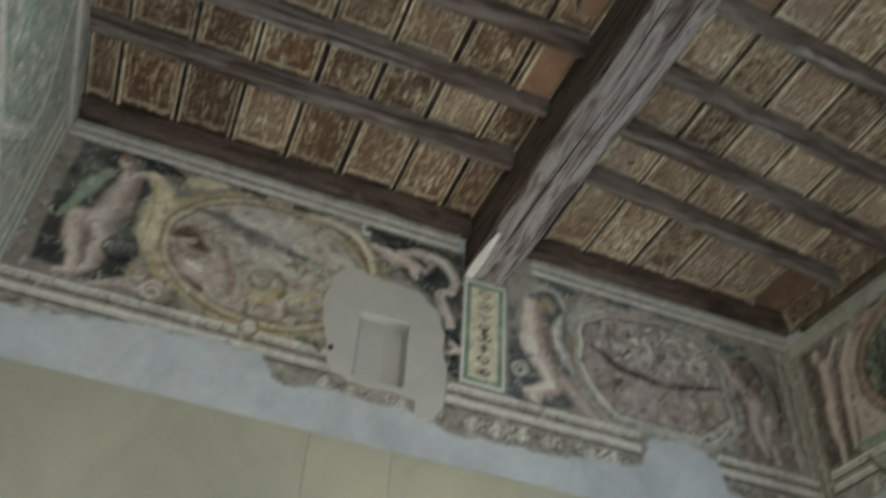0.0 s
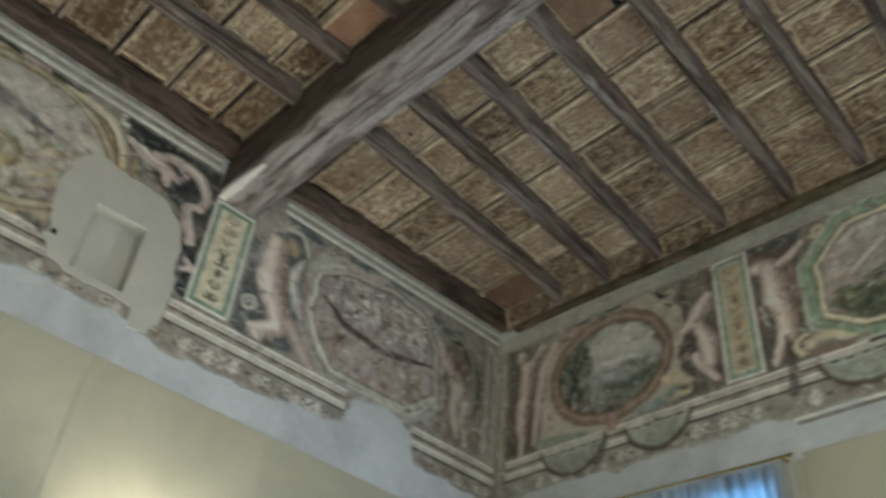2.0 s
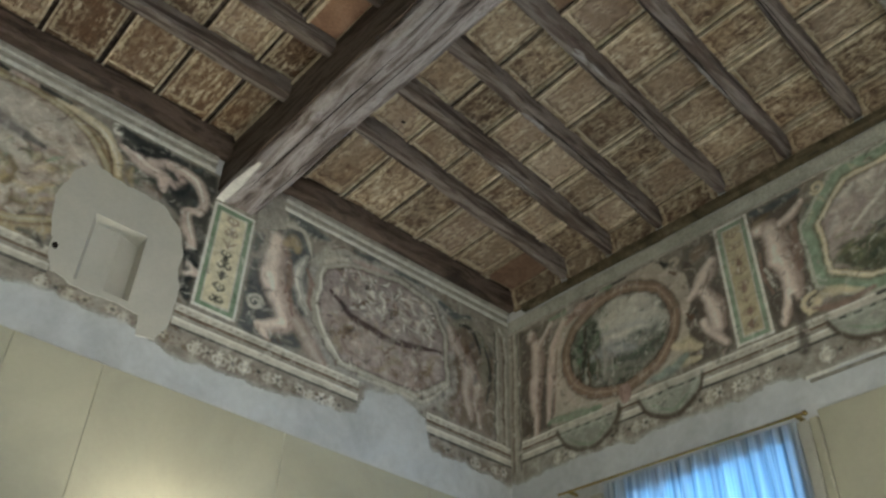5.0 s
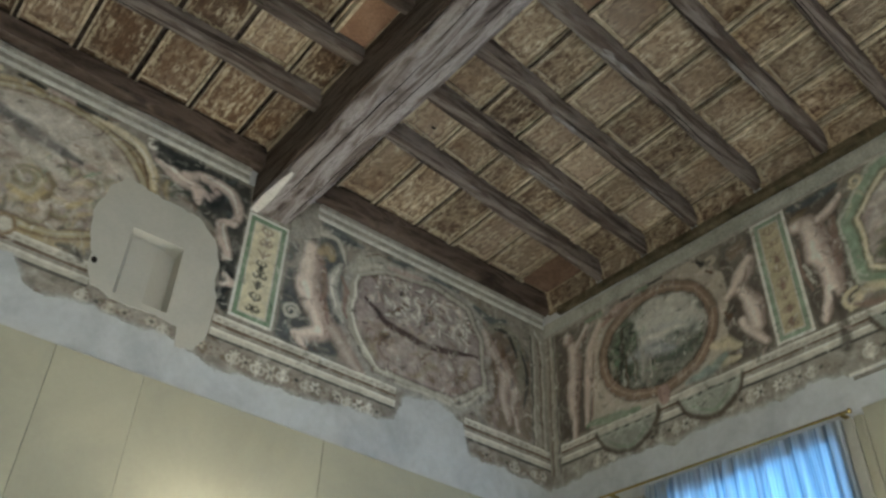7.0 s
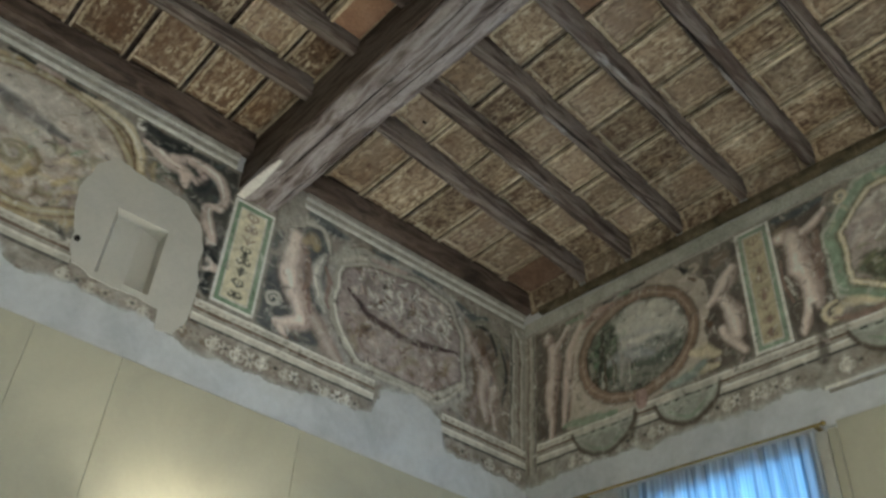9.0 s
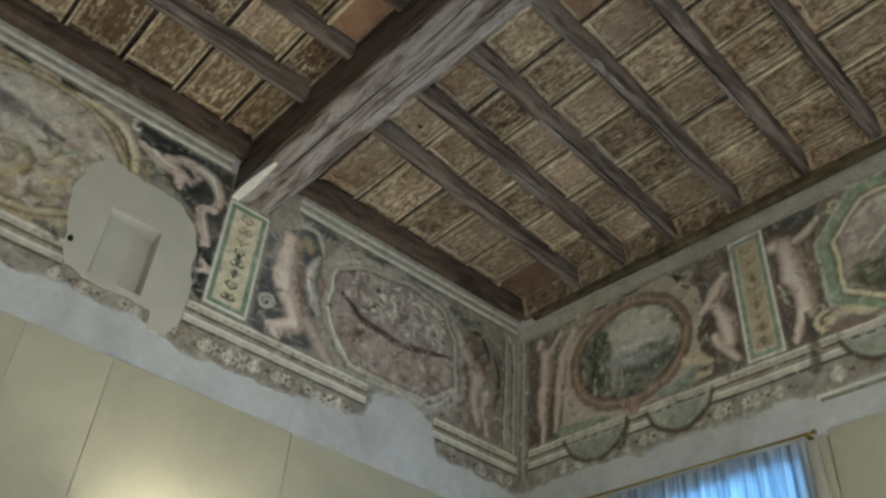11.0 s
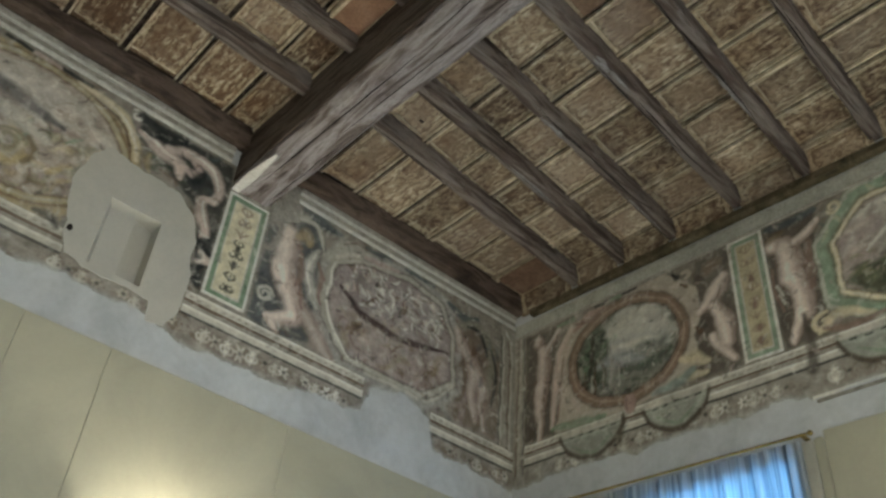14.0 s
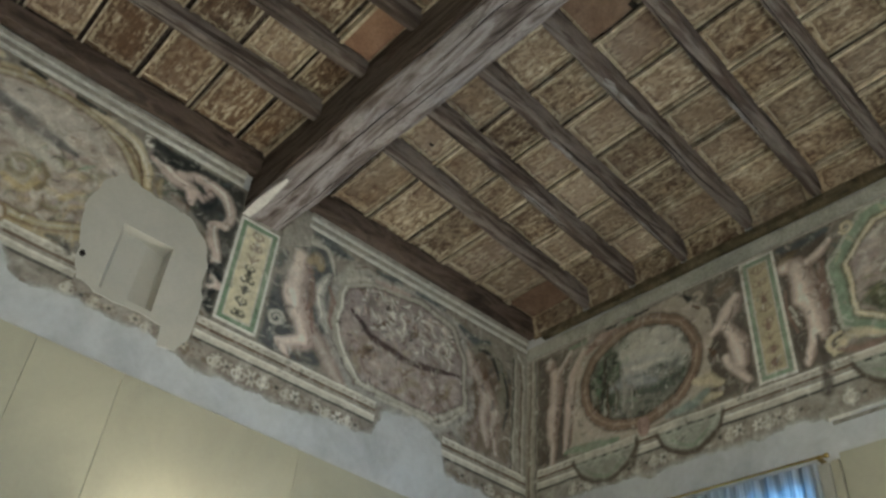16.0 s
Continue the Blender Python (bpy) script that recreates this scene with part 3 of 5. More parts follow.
def fresco_material():
    m = bpy.data.materials.new("lime_fresco")
    m.use_nodes = True
    n, l = m.node_tree.nodes, m.node_tree.links
    bsdf = n["Principled BSDF"]
    bsdf.inputs["Roughness"].default_value, bsdf.inputs["Specular IOR Level"].default_value = 0.9, 0.2
    pigment = n.new("ShaderNodeVertexColor")
    pigment.layer_name = "pigment"
    fine = n.new("ShaderNodeTexNoise")
    fine.inputs["Scale"].default_value, fine.inputs["Detail"].default_value = 55, 4
    l.new(n.new("ShaderNodeNewGeometry").outputs["Position"], fine.inputs["Vector"])
    span = n.new("ShaderNodeMapRange")
    span.inputs["From Min"].default_value, span.inputs["From Max"].default_value = 0.3, 0.7
    span.inputs["To Min"].default_value, span.inputs["To Max"].default_value = 0.90, 1.10
    l.new(fine.outputs["Fac"], span.inputs["Value"])
    mix = n.new("ShaderNodeMix")
    mix.data_type, mix.blend_type = "RGBA", "MULTIPLY"
    mix.inputs["Factor"].default_value = 1.0
    l.new(pigment.outputs["Color"], mix.inputs["A"])
    l.new(span.outputs["Result"], mix.inputs["B"])
    l.new(mix.outputs["Result"], bsdf.inputs["Base Color"])
    relief = n.new("ShaderNodeBump")
    relief.inputs["Strength"].default_value, relief.inputs["Distance"].default_value = 0.25, 0.01
    l.new(fine.outputs["Fac"], relief.inputs["Height"])
    l.new(relief.outputs[0], bsdf.inputs["Normal"])
    return m


FRESCO = fresco_material()
# pigments
INK, SLATE, UMBER = (0.040, 0.044, 0.044), (0.10, 0.115, 0.12), (0.12, 0.085, 0.062)
GREY, PEARL, CHALK = (0.26, 0.245, 0.215), (0.42, 0.40, 0.355), (0.56, 0.545, 0.50)
SKIN, BLUSH, SIENNA = (0.46, 0.385, 0.345), (0.61, 0.545, 0.495), (0.215, 0.160, 0.138)
YELLOW, CREME, VERDE, MOSS = (0.36, 0.295, 0.18), (0.50, 0.445, 0.325), (0.175, 0.235, 0.17), (0.085, 0.10, 0.075)
# both leaned blue and lightened to carry some of the window's light
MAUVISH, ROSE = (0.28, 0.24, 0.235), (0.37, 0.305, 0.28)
LIME = (0.49, 0.505, 0.51)


class Fresco:
    """A painted plaster skin on a wall. Colours are laid on with soft brushes; every painted motif becomes a part."""

    def __init__(self, x0, x1, z0, z1, seed, step=0.0075):
        nx, nz = int(round((x1 - x0) / step)), int(round((z1 - z0) / step))
        self.x, self.z = np.meshgrid(np.linspace(x0, x1, nx + 1), np.linspace(z0, z1, nz + 1))
        self.col = np.ones((nz + 1, nx + 1, 3)) * np.array(GREY)
        self.lab = np.zeros((nz, nx), int)
        self.names = [("ground", None, "")]
        self.seed = seed
        w = 0.016
        self.wx = self.x + w * (fbm(self.x, self.z, 9, seed + 50, 3) - 0.5) * 2
        self.wz = self.z + w * (fbm(self.x, self.z, 9, seed + 60, 3) - 0.5) * 2
        self.tone = fbm(self.x, self.z, 22, seed + 70, 3) - 0.5
        self.rng = random.Random(seed)

    def part(self, name, parent=None, label=""):
        self.names.append((name, parent, label))
        return len(self.names) - 1

    def lay(self, mask, colour, alpha=1.0, vary=0.38, label=None, window=(slice(None), slice(None))):
        m = (np.clip(mask, 0, 1) * alpha)[..., None]
        c = np.array(colour) * (1 + vary * self.tone[window])[..., None]
        self.col[window] = self.col[window] * (1 - m) + c * m
        if label is not None:
            zs, xs = window
            a, b = (zs.start or 0), (xs.start or 0)
            hard = mask[:-1, :-1] > 0.5
            view = self.lab[a : a + hard.shape[0], b : b + hard.shape[1]]
            view[hard] = label

    def near(self, x0, x1, z0, z1, pad):
        dx, dz = self.x[0, 1] - self.x[0, 0], self.z[1, 0] - self.z[0, 0]
        i0, i1 = int((x0 - pad - self.x[0, 0]) / dx), int((x1 + pad - self.x[0, 0]) / dx) + 2
        j0, j1 = int((z0 - pad - self.z[0, 0]) / dz), int((z1 + pad - self.z[0, 0]) / dz) + 2
        h, w = self.x.shape
        return slice(max(j0, 0), max(min(j1, h), 0)), slice(max(i0, 0), max(min(i1, w), 0))

    def stroke(self, points, widths, colour, soft=0.45, alpha=0.92, vary=0.38, label=None, within=None):
        line = bend(points, 6)
        pad = max(widths) + 0.03
        win = self.near(min(p[0] for p in line), max(p[0] for p in line), min(p[1] for p in line), max(p[1] for p in line), pad)
        x, z = self.wx[win], self.wz[win]
        if x.size == 0:
            return
        mask = np.zeros(x.shape)
        dense = []
        for (ax, az), (bx, bz) in zip(line, line[1:]):
            k = max(1, int(math.hypot(bx - ax, bz - az) / 0.012))
            dense += [(ax + (bx - ax) * i / k, az + (bz - az) * i / k) for i in range(k)]
        dense.append(line[-1])
        for i, (px, pz) in enumerate(dense):
            s = i / max(1, len(dense) - 1) * (len(widths) - 1)
            j = min(int(s), max(len(widths) - 2, 0))
            r = (widths[j] + (widths[min(j + 1, len(widths) - 1)] - widths[j]) * (s - j)) / 2 + 1e-4
            d = np.sqrt((x - px) ** 2 + (z - pz) ** 2) / r
            mask = np.maximum(mask, np.clip((1 + soft - d) / (2 * soft), 0, 1))
        if within is not None:
            mask = mask * within[win]
        self.lay(mask, colour, alpha, vary, label, win)

    def shape(self, rows, label=None, dim=1.0):
        """A plain rounded body of soft strokes, with a lit and a shaded side."""
        skin, blush = [c * dim for c in SKIN], [c * dim for c in BLUSH]
        for pts, ws in rows:
            self.stroke(pts, [w * 1.12 for w in ws], SIENNA, 0.5, 0.55, 0.2)
        for pts, ws in rows:
            self.stroke(pts, [w * 0.92 for w in ws], skin, 0.5, 0.92, 0.22, label)
        for pts, ws in rows:
            self.stroke([(x + 0.26 * max(ws), z - 0.01) for x, z in pts], [w * 0.30 for w in ws], SIENNA, 0.95, 0.5, 0.2)
            self.stroke([(x - 0.14 * max(ws), z + 0.01) for x, z in pts], [w * 0.50 for w in ws], blush, 0.95, 0.8, 0.2)

    def inside(self, loop, blur=1, warp=True):
        x, z = (self.wx, self.wz) if warp else (self.x, self.z)
        m = np.zeros(x.shape, bool)
        for (ax, az), (bx, bz) in zip(loop, [*loop[1:], loop[0]]):
            if az == bz:
                continue
            hit = ((az > z) != (bz > z)) & (x < (bx - ax) * (z - az) / (bz - az) + ax)
            m ^= hit
        m = m.astype(float)
        for _ in range(blur):
            p = np.pad(m, 1, mode="edge")
            m = (p[:-2, 1:-1] + p[2:, 1:-1] + p[1:-1, :-2] + p[1:-1, 2:] + 2 * p[1:-1, 1:-1]) / 6
        return m

    def fill(self, loop, colour, alpha=1.0, blur=2, vary=0.38, label=None, warp=True):
        m = self.inside(loop, blur, warp)
        self.lay(m, colour, alpha, vary, label)
        return m

    def rim(self, loop, w, colour, label=None, alpha=1.0, light=CHALK, dark=UMBER):
        """A painted frame along a loop, with a lit inner line and dark edges."""
        out, inn = self.inside(grow(loop, w / 2), 1), self.inside(grow(loop, -w / 2), 1)
        edge = self.inside(grow(loop, w / 2 + 0.018), 3)
        self.lay(np.clip(edge - inn, 0, 1), dark, 0.7)
        m = np.clip(out - inn, 0, 1)
        self.lay(m, colour, alpha, 0.4, label)
        a, b = self.inside(grow(loop, w * 0.12), 1), self.inside(grow(loop, -w * 0.12), 1)
        self.lay(np.clip(a - b, 0, 1), light, 0.6)
        c = self.inside(grow(loop, -w / 2 - 0.014), 2)
        self.lay(np.clip(inn - c, 0, 1), dark, 0.65)

    def band(self, x0, x1, z0, z1, colour, alpha=0.95, label=None, blur=1, vary=0.38):
        win = self.near(x0, x1, z0, z1, 0.03)
        x, z = self.x[win], self.z[win] + 0.25 * (self.wz[win] - self.z[win])
        s = 0.004 * blur
        m = np.clip((z - z0) / s + 0.5, 0, 1) * np.clip((z1 - z) / s + 0.5, 0, 1) * np.clip((x - x0) / s + 0.5, 0, 1) * np.clip((x1 - x) / s + 0.5, 0, 1)
        self.lay(m, colour, alpha, vary, label, win)

    def dabs(self, x0, x1, z0, z1, count, size, colours, slant=0.0, spread=0.6, within=None, alpha=0.6):
        """Loose brushwork."""
        r = self.rng
        for _ in range(count):
            x, z, a, ln = r.uniform(x0, x1), r.uniform(z0, z1), slant + r.uniform(-spread, spread), size * r.uniform(0.5, 1.5)
            dx, dz, c = math.cos(a) * ln / 2, math.sin(a) * ln / 2, r.uniform(-0.3, 0.3) * ln
            w = size * r.uniform(0.18, 0.5)
            self.stroke([(x - dx, z - dz), (x - c * math.sin(a), z + c * math.cos(a)), (x + dx, z + dz)], [w * 0.3, w, w * 0.3], r.choice(colours), 0.8, alpha * r.uniform(0.6, 1.2), 0.5, None, within)

    def scrolls(self, x0, x1, z0, z1, n, colours, alpha=1.0):
        """A weathered running ornament: rosettes between pairs of curls, here and there worn away."""
        s, r = (x1 - x0) / n, self.rng
        for i in range(n):
            cx, cz, h = x0 + (i + 0.5) * s + r.uniform(-0.008, 0.008), (z0 + z1) / 2 + r.uniform(-0.006, 0.006), (z1 - z0) * r.uniform(0.82, 1.0)
            c, al = r.choice(colours), min(1.0, alpha * r.uniform(0.55, 1.15))
            self.stroke([(cx - s * 0.4, cz - h * 0.1), (cx + s * 0.4, cz - h * 0.1)], [h * 0.5, h * 0.7, h * 0.5], UMBER, 0.9, 0.38)
            if r.random() < 0.12:
                continue
            if i % 2:
                for k in range(6):
                    a = k * math.pi / 3 + r.uniform(-0.2, 0.2)
                    self.stroke([(cx + 0.012 * math.cos(a), cz + 0.012 * math.sin(a)), (cx + h * 0.36 * math.cos(a), cz + h * 0.36 * math.sin(a))], [0.010, 0.020, 0.012], c, 0.5, al, 0.3)
                self.stroke([(cx, cz), (cx + 0.004, cz)], [0.022, 0.022], INK, 0.6, 0.8)
            else:
                for k in (-1, 1):
                    self.stroke(spiral(cx + k * s * 0.24, cz - h * 0.05, h * 0.34, 1.05, math.pi / 2, 10, 0.62, k), [0.014, 0.019, 0.012], c, 0.5, al, 0.3)
                self.stroke([(cx, cz - h * 0.45), (cx, cz + h * 0.45)], [0.016, 0.024, 0.010], c, 0.5, al * 0.9, 0.3)

    def moulding(self, x0, x1, top, label=None, shelf=0.055):
        """A painted stone moulding: two lit fillets with shadows under them."""
        self.band(x0, x1, top - 0.155, top, GREY, 0.9, label)
        self.band(x0, x1, top - shelf, top, PEARL, 0.95)
        self.band(x0, x1, top - 0.016, top - 0.004, CHALK, 0.8)
        self.band(x0, x1, top - shelf - 0.018, top - shelf, UMBER, 0.85)
        self.band(x0, x1, top - 0.150, top - 0.098, PEARL, 0.95)
        self.band(x0, x1, top - 0.116, top - 0.102, CHALK, 0.8)
        self.band(x0, x1, top - 0.168, top - 0.150, INK, 0.7)
        x = x0 + 0.03
        while x < x1:
            self.stroke([(x, top - 0.036), (x + 0.018, top - 0.034)], [0.011, 0.011], GREY, 0.6, 0.9)
            x += 0.056

    def upright(self, x0, x1, z0, z1, field, rich, label):
        """A painted upright panel: pale line, green band, pale line and a field with candelabrum ornament."""
        p = self.part("upright_panel", None, label)
        self.band(x0, x1, z0, z1, CHALK, 1.0, p)
        self.band(x0 + 0.020, x1 - 0.020, z0 + 0.020, z1 - 0.020, VERDE if rich else (0.24, 0.295, 0.23), 1.0, self.part("green_border", p))
        self.band(x0 + 0.052, x1 - 0.052, z0 + 0.052, z1 - 0.052, PEARL, 1.0)
        self.band(x0 + 0.062, x1 - 0.062, z0 + 0.062, z1 - 0.062, field, 1.0, self.part("panel_field", p))
        cx, hi = (x0 + x1) / 2, z1 - z0
        for i in range(8):
            z, w = z0 + 0.105 + (hi - 0.21) * i / 7, 0.05 * self.rng.uniform(0.75, 1.1)
            c = INK if rich and i < 5 else SIENNA
            for s in (-1, 1):
                if i % 3 == 0:
                    self.stroke(spiral(cx + s * w * 0.6, z, w * 0.55, 0.9, math.pi / 2, 8, 0.6, s), [0.012, 0.020, 0.010], c, 0.4, 0.75 if rich else 0.5)
                elif i % 3 == 1:
                    self.stroke([(cx, z - 0.025), (cx + s * w * 0.8, z), (cx + s * w * 0.35, z + 0.03)], [0.012, 0.022, 0.008], c, 0.4, 0.75 if rich else 0.5)
                else:
                    self.stroke([(cx + s * w, z + 0.02), (cx + s * w * 0.3, z - 0.01), (cx, z - 0.03)], [0.008, 0.018, 0.012], c, 0.4, 0.75 if rich else 0.5)
            self.stroke([(cx, z - 0.03), (cx, z + 0.03)], [0.008, 0.014, 0.008], c, 0.4, 0.7)
        for k in ((0.50, 0.36) if rich else (0.13, 0.22, 0.40, 0.62)):
            self.stroke([(cx, z0 + hi * k), (cx, z0 + hi * k + 0.01)], [0.042, 0.040], INK if rich else SIENNA, 0.3, 0.85)

    def age(self, fade=0.35, grime=0.25):
        """Fading, rubbed places and grime over the whole painting."""
        x, z = self.x, self.z
        m = np.clip((fbm(x, z, 3.2, self.seed + 80, 5) - 0.52) * 4.0, 0, 1) * fade
        self.lay(m, (0.37, 0.35, 0.315), 1.0, 0.3)
        m = np.clip((fbm(x, z, 5.0, self.seed + 90, 5) - 0.56) * 5.0, 0, 1) * grime
        self.lay(m, (0.10, 0.09, 0.075), 1.0, 0.3)
        m = np.clip((fbm(x * 1.0, z * 0.8, 26, self.seed + 95, 3) - 0.60) * 6.0, 0, 1) * 0.16
        self.lay(m, CHALK, 1.0, 0.2)
        self.col *= (0.99 + 0.20 * fbm(x, z, 16, self.seed + 97, 4))[..., None]
        root = np.sqrt(np.clip(self.col, 0, 1))
        self.col = np.clip(0.48 + (root - 0.48) * 1.28, 0.12, 0.85) ** 2

    def lose(self, edge, blur=3):
        """Takes away what lies outside the edge, and bleaches the rim."""
        keep = self.inside(edge, 1, False)
        rim = self.inside(edge, 24, False)
        patchy = np.clip(fbm(self.x, self.z, 14, self.seed + 33, 3) * 2.4 - 0.45, 0, 1.3)
        self.lay(np.clip((1.0 - rim) * 2.2, 0, 1) * patchy, LIME, 0.75, 0.2)
        self.lab[keep[:-1, :-1] < 0.5] = -1

    def build(self, root, height=0.004):
        made = {}
        nz, nx = self.lab.shape
        index = np.arange((nz + 1) * (nx + 1)).reshape(nz + 1, nx + 1)
        flat_x, flat_z, flat_c = self.x.ravel(), self.z.ravel(), self.col.reshape(-1, 3)
        for k, (name, parent, label) in enumerate(self.names):
            zi, xi = np.nonzero(self.lab == k)
            if len(zi) < 12:
                continue
            quads = np.stack([index[zi, xi], index[zi, xi + 1], index[zi + 1, xi + 1], index[zi + 1, xi]], 1)
            used, back = np.unique(quads, return_inverse=True)
            back = back.reshape(quads.shape)
            data = bpy.data.meshes.new(name)
            co = np.stack([flat_x[used], np.full(len(used), -height), flat_z[used]], 1)
            data.vertices.add(len(used))
            data.vertices.foreach_set("co", co.ravel())
            data.loops.add(quads.size)
            data.loops.foreach_set("vertex_index", back.ravel())
            data.polygons.add(len(quads))
            data.polygons.foreach_set("loop_start", np.arange(0, quads.size, 4))
            data.update(calc_edges=True)
            layer = data.color_attributes.new("pigment", "FLOAT_COLOR", "POINT")
            layer.data.foreach_set("color", np.concatenate([np.clip(flat_c[used], 0.01, 0.9), np.ones((len(used), 1))], 1).astype(np.float32).ravel())
            data.materials.append(FRESCO)
            data.validate()
            ob = new(name, data)
            ob.parent = made.get(parent, root)
            if label:
                tagged(ob, label)
            made[k] = ob


def ragged(points, amount, step=0.03, seed=0.0):
    """Fills an edge between a few points with small broken steps."""
    out = []
    for (x0, z0), (x1, z1) in zip(points, points[1:]):
        n = max(1, int(math.hypot(x1 - x0, z1 - z0) / step))
        for i in range(n):
            t = i / n
            x, z = x0 + (x1 - x0) * t, z0 + (z1 - z0) * t
            out.append((x + amount * 0.4 * noise.noise((x * 13, z * 13, seed)), z + amount * (noise.noise((x * 4, z * 4, seed + 3)) + 0.6 * noise.noise((x * 15, z * 15, seed + 5)) + 0.45 * noise.noise((x * 41, z * 41, seed + 7)))))
    return out + [points[-1]]


def flat(name, loop, height, material, parent, label="", holes=()):
    return part(name, slab(bmesh.new(), loop, height, height, holes), material, parent, label)


# the north frieze
frieze_a = base("painted_frieze", A_M, "faded fresco frieze with an oval medallion, its lower edge broken away", "fresco", "painted friezes")
EDGE_A = ragged([(W - 0.002, 4.30), (4.0, 4.32), (3.58, 4.33), (3.52, 4.55), (3.3, 4.63), (3.02, 4.60), (2.93, 4.38), (2.4, 4.31), (1.75, 4.27), (1.42, 4.33), (0.9, 4.35), (0.5, 4.33), (0.40, 4.48), (-0.4, 4.47), (-0.55, 4.40), (C + 0.002, 4.37)], 0.034, 0.012)
NICHE_LOOP = rect(NICHE[0], NICHE[1], NICHE[2], NICHE[3])
fa = Fresco(C + 0.002, W - 0.002, 4.24, 5.722, 3)
fa.fill(rect(C, W, 4.2, 5.8), (0.22, 0.205, 0.18), warp=False)
fa.dabs(C, W, 4.5, 5.7, 420, 0.12, [GREY, PEARL, SLATE, UMBER, MAUVISH], 0.3, 1.5, None, 0.5)
for pts in ([(1.99, 4.64), (2.44, 4.64), (2.50, 4.90), (2.44, 5.20), (2.42, 5.50), (2.30, 5.66), (2.06, 5.44), (1.985, 5.36)],
            [(0.94, 5.70), (0.98, 5.50), (1.20, 5.40), (1.50, 5.20), (1.58, 4.70), (1.645, 4.66), (1.645, 5.70)],
            [(-0.96, 4.72), (-0.44, 4.68), (-0.46, 5.10), (-0.40, 5.66), (-0.62, 5.71), (-0.96, 5.70), (-0.98, 5.2)]):
    fa.fill(pts, INK if pts[0][0] < 1.5 else (0.085, 0.095, 0.10), 0.85, 5)
fa.fill([(3.74, 4.66), (4.19, 4.64), (4.19, 5.40), (3.95, 5.58), (3.76, 5.40)], UMBER, 0.6, 6)
fa.dabs(1.99, 2.45, 4.66, 5.5, 36, 0.12, [SLATE, (0.16, 0.175, 0.175), GREY, MOSS], 1.0, 1.2, None, 0.5)
fa.dabs(-0.96, -0.4, 4.70, 5.7, 30, 0.12, [SLATE, MOSS, VERDE, GREY], 1.0, 1.2, None, 0.5)
fa.dabs(0.95, 1.64, 5.25, 5.7, 20, 0.10, [SLATE, MOSS], 0.3, 1.0, None, 0.5)
# western bay: the oval medallion
MX, MZ, MRX, MRZ = 0.335, 5.165, 0.64, 0.475
fa.fill(oval(MX - 0.02, MZ - 0.02, MRX + 0.14, MRZ + 0.06, 56, 0.14, 3.0), YELLOW, 0.75, 5, 0.7)
fa.dabs(-0.45, 1.1, 4.62, 5.68, 90, 0.11, [CREME, PEARL, YELLOW, GREY, MOSS], 0.6, 1.5, None, 0.55)
LOOP = oval(MX, MZ, MRX, MRZ, 64)
medal = fa.part("medallion", None, "oval painted medallion with a worn mauve and beige picture")
pic = fa.fill(LOOP, (0.33, 0.29, 0.25), 1.0, 2, 0.6, medal)
fa.dabs(MX - 0.6, MX + 0.6, MZ - 0.42, MZ + 0.1, 90, 0.13, [ROSE, MAUVISH, GREY, YELLOW, (0.24, 0.23, 0.16)], 0.5, 1.5, pic, 0.6)
fa.dabs(MX - 0.3, MX + 0.6, MZ, MZ + 0.42, 50, 0.16, [PEARL, (0.40, 0.36, 0.32), CHALK], -0.2, 0.5, pic, 0.6)
fa.dabs(MX - 0.55, MX + 0.5, MZ - 0.42, MZ + 0.12, 40, 0.11, [UMBER, MOSS, (0.16, 0.14, 0.12), SIENNA], 0.6, 1.4, pic, 0.6)
fa.dabs(MX - 0.1, MX + 0.45, MZ - 0.35, MZ + 0.05, 36, 0.10, [CREME, YELLOW, VERDE, PEARL], 1.0, 1.2, pic, 0.6)
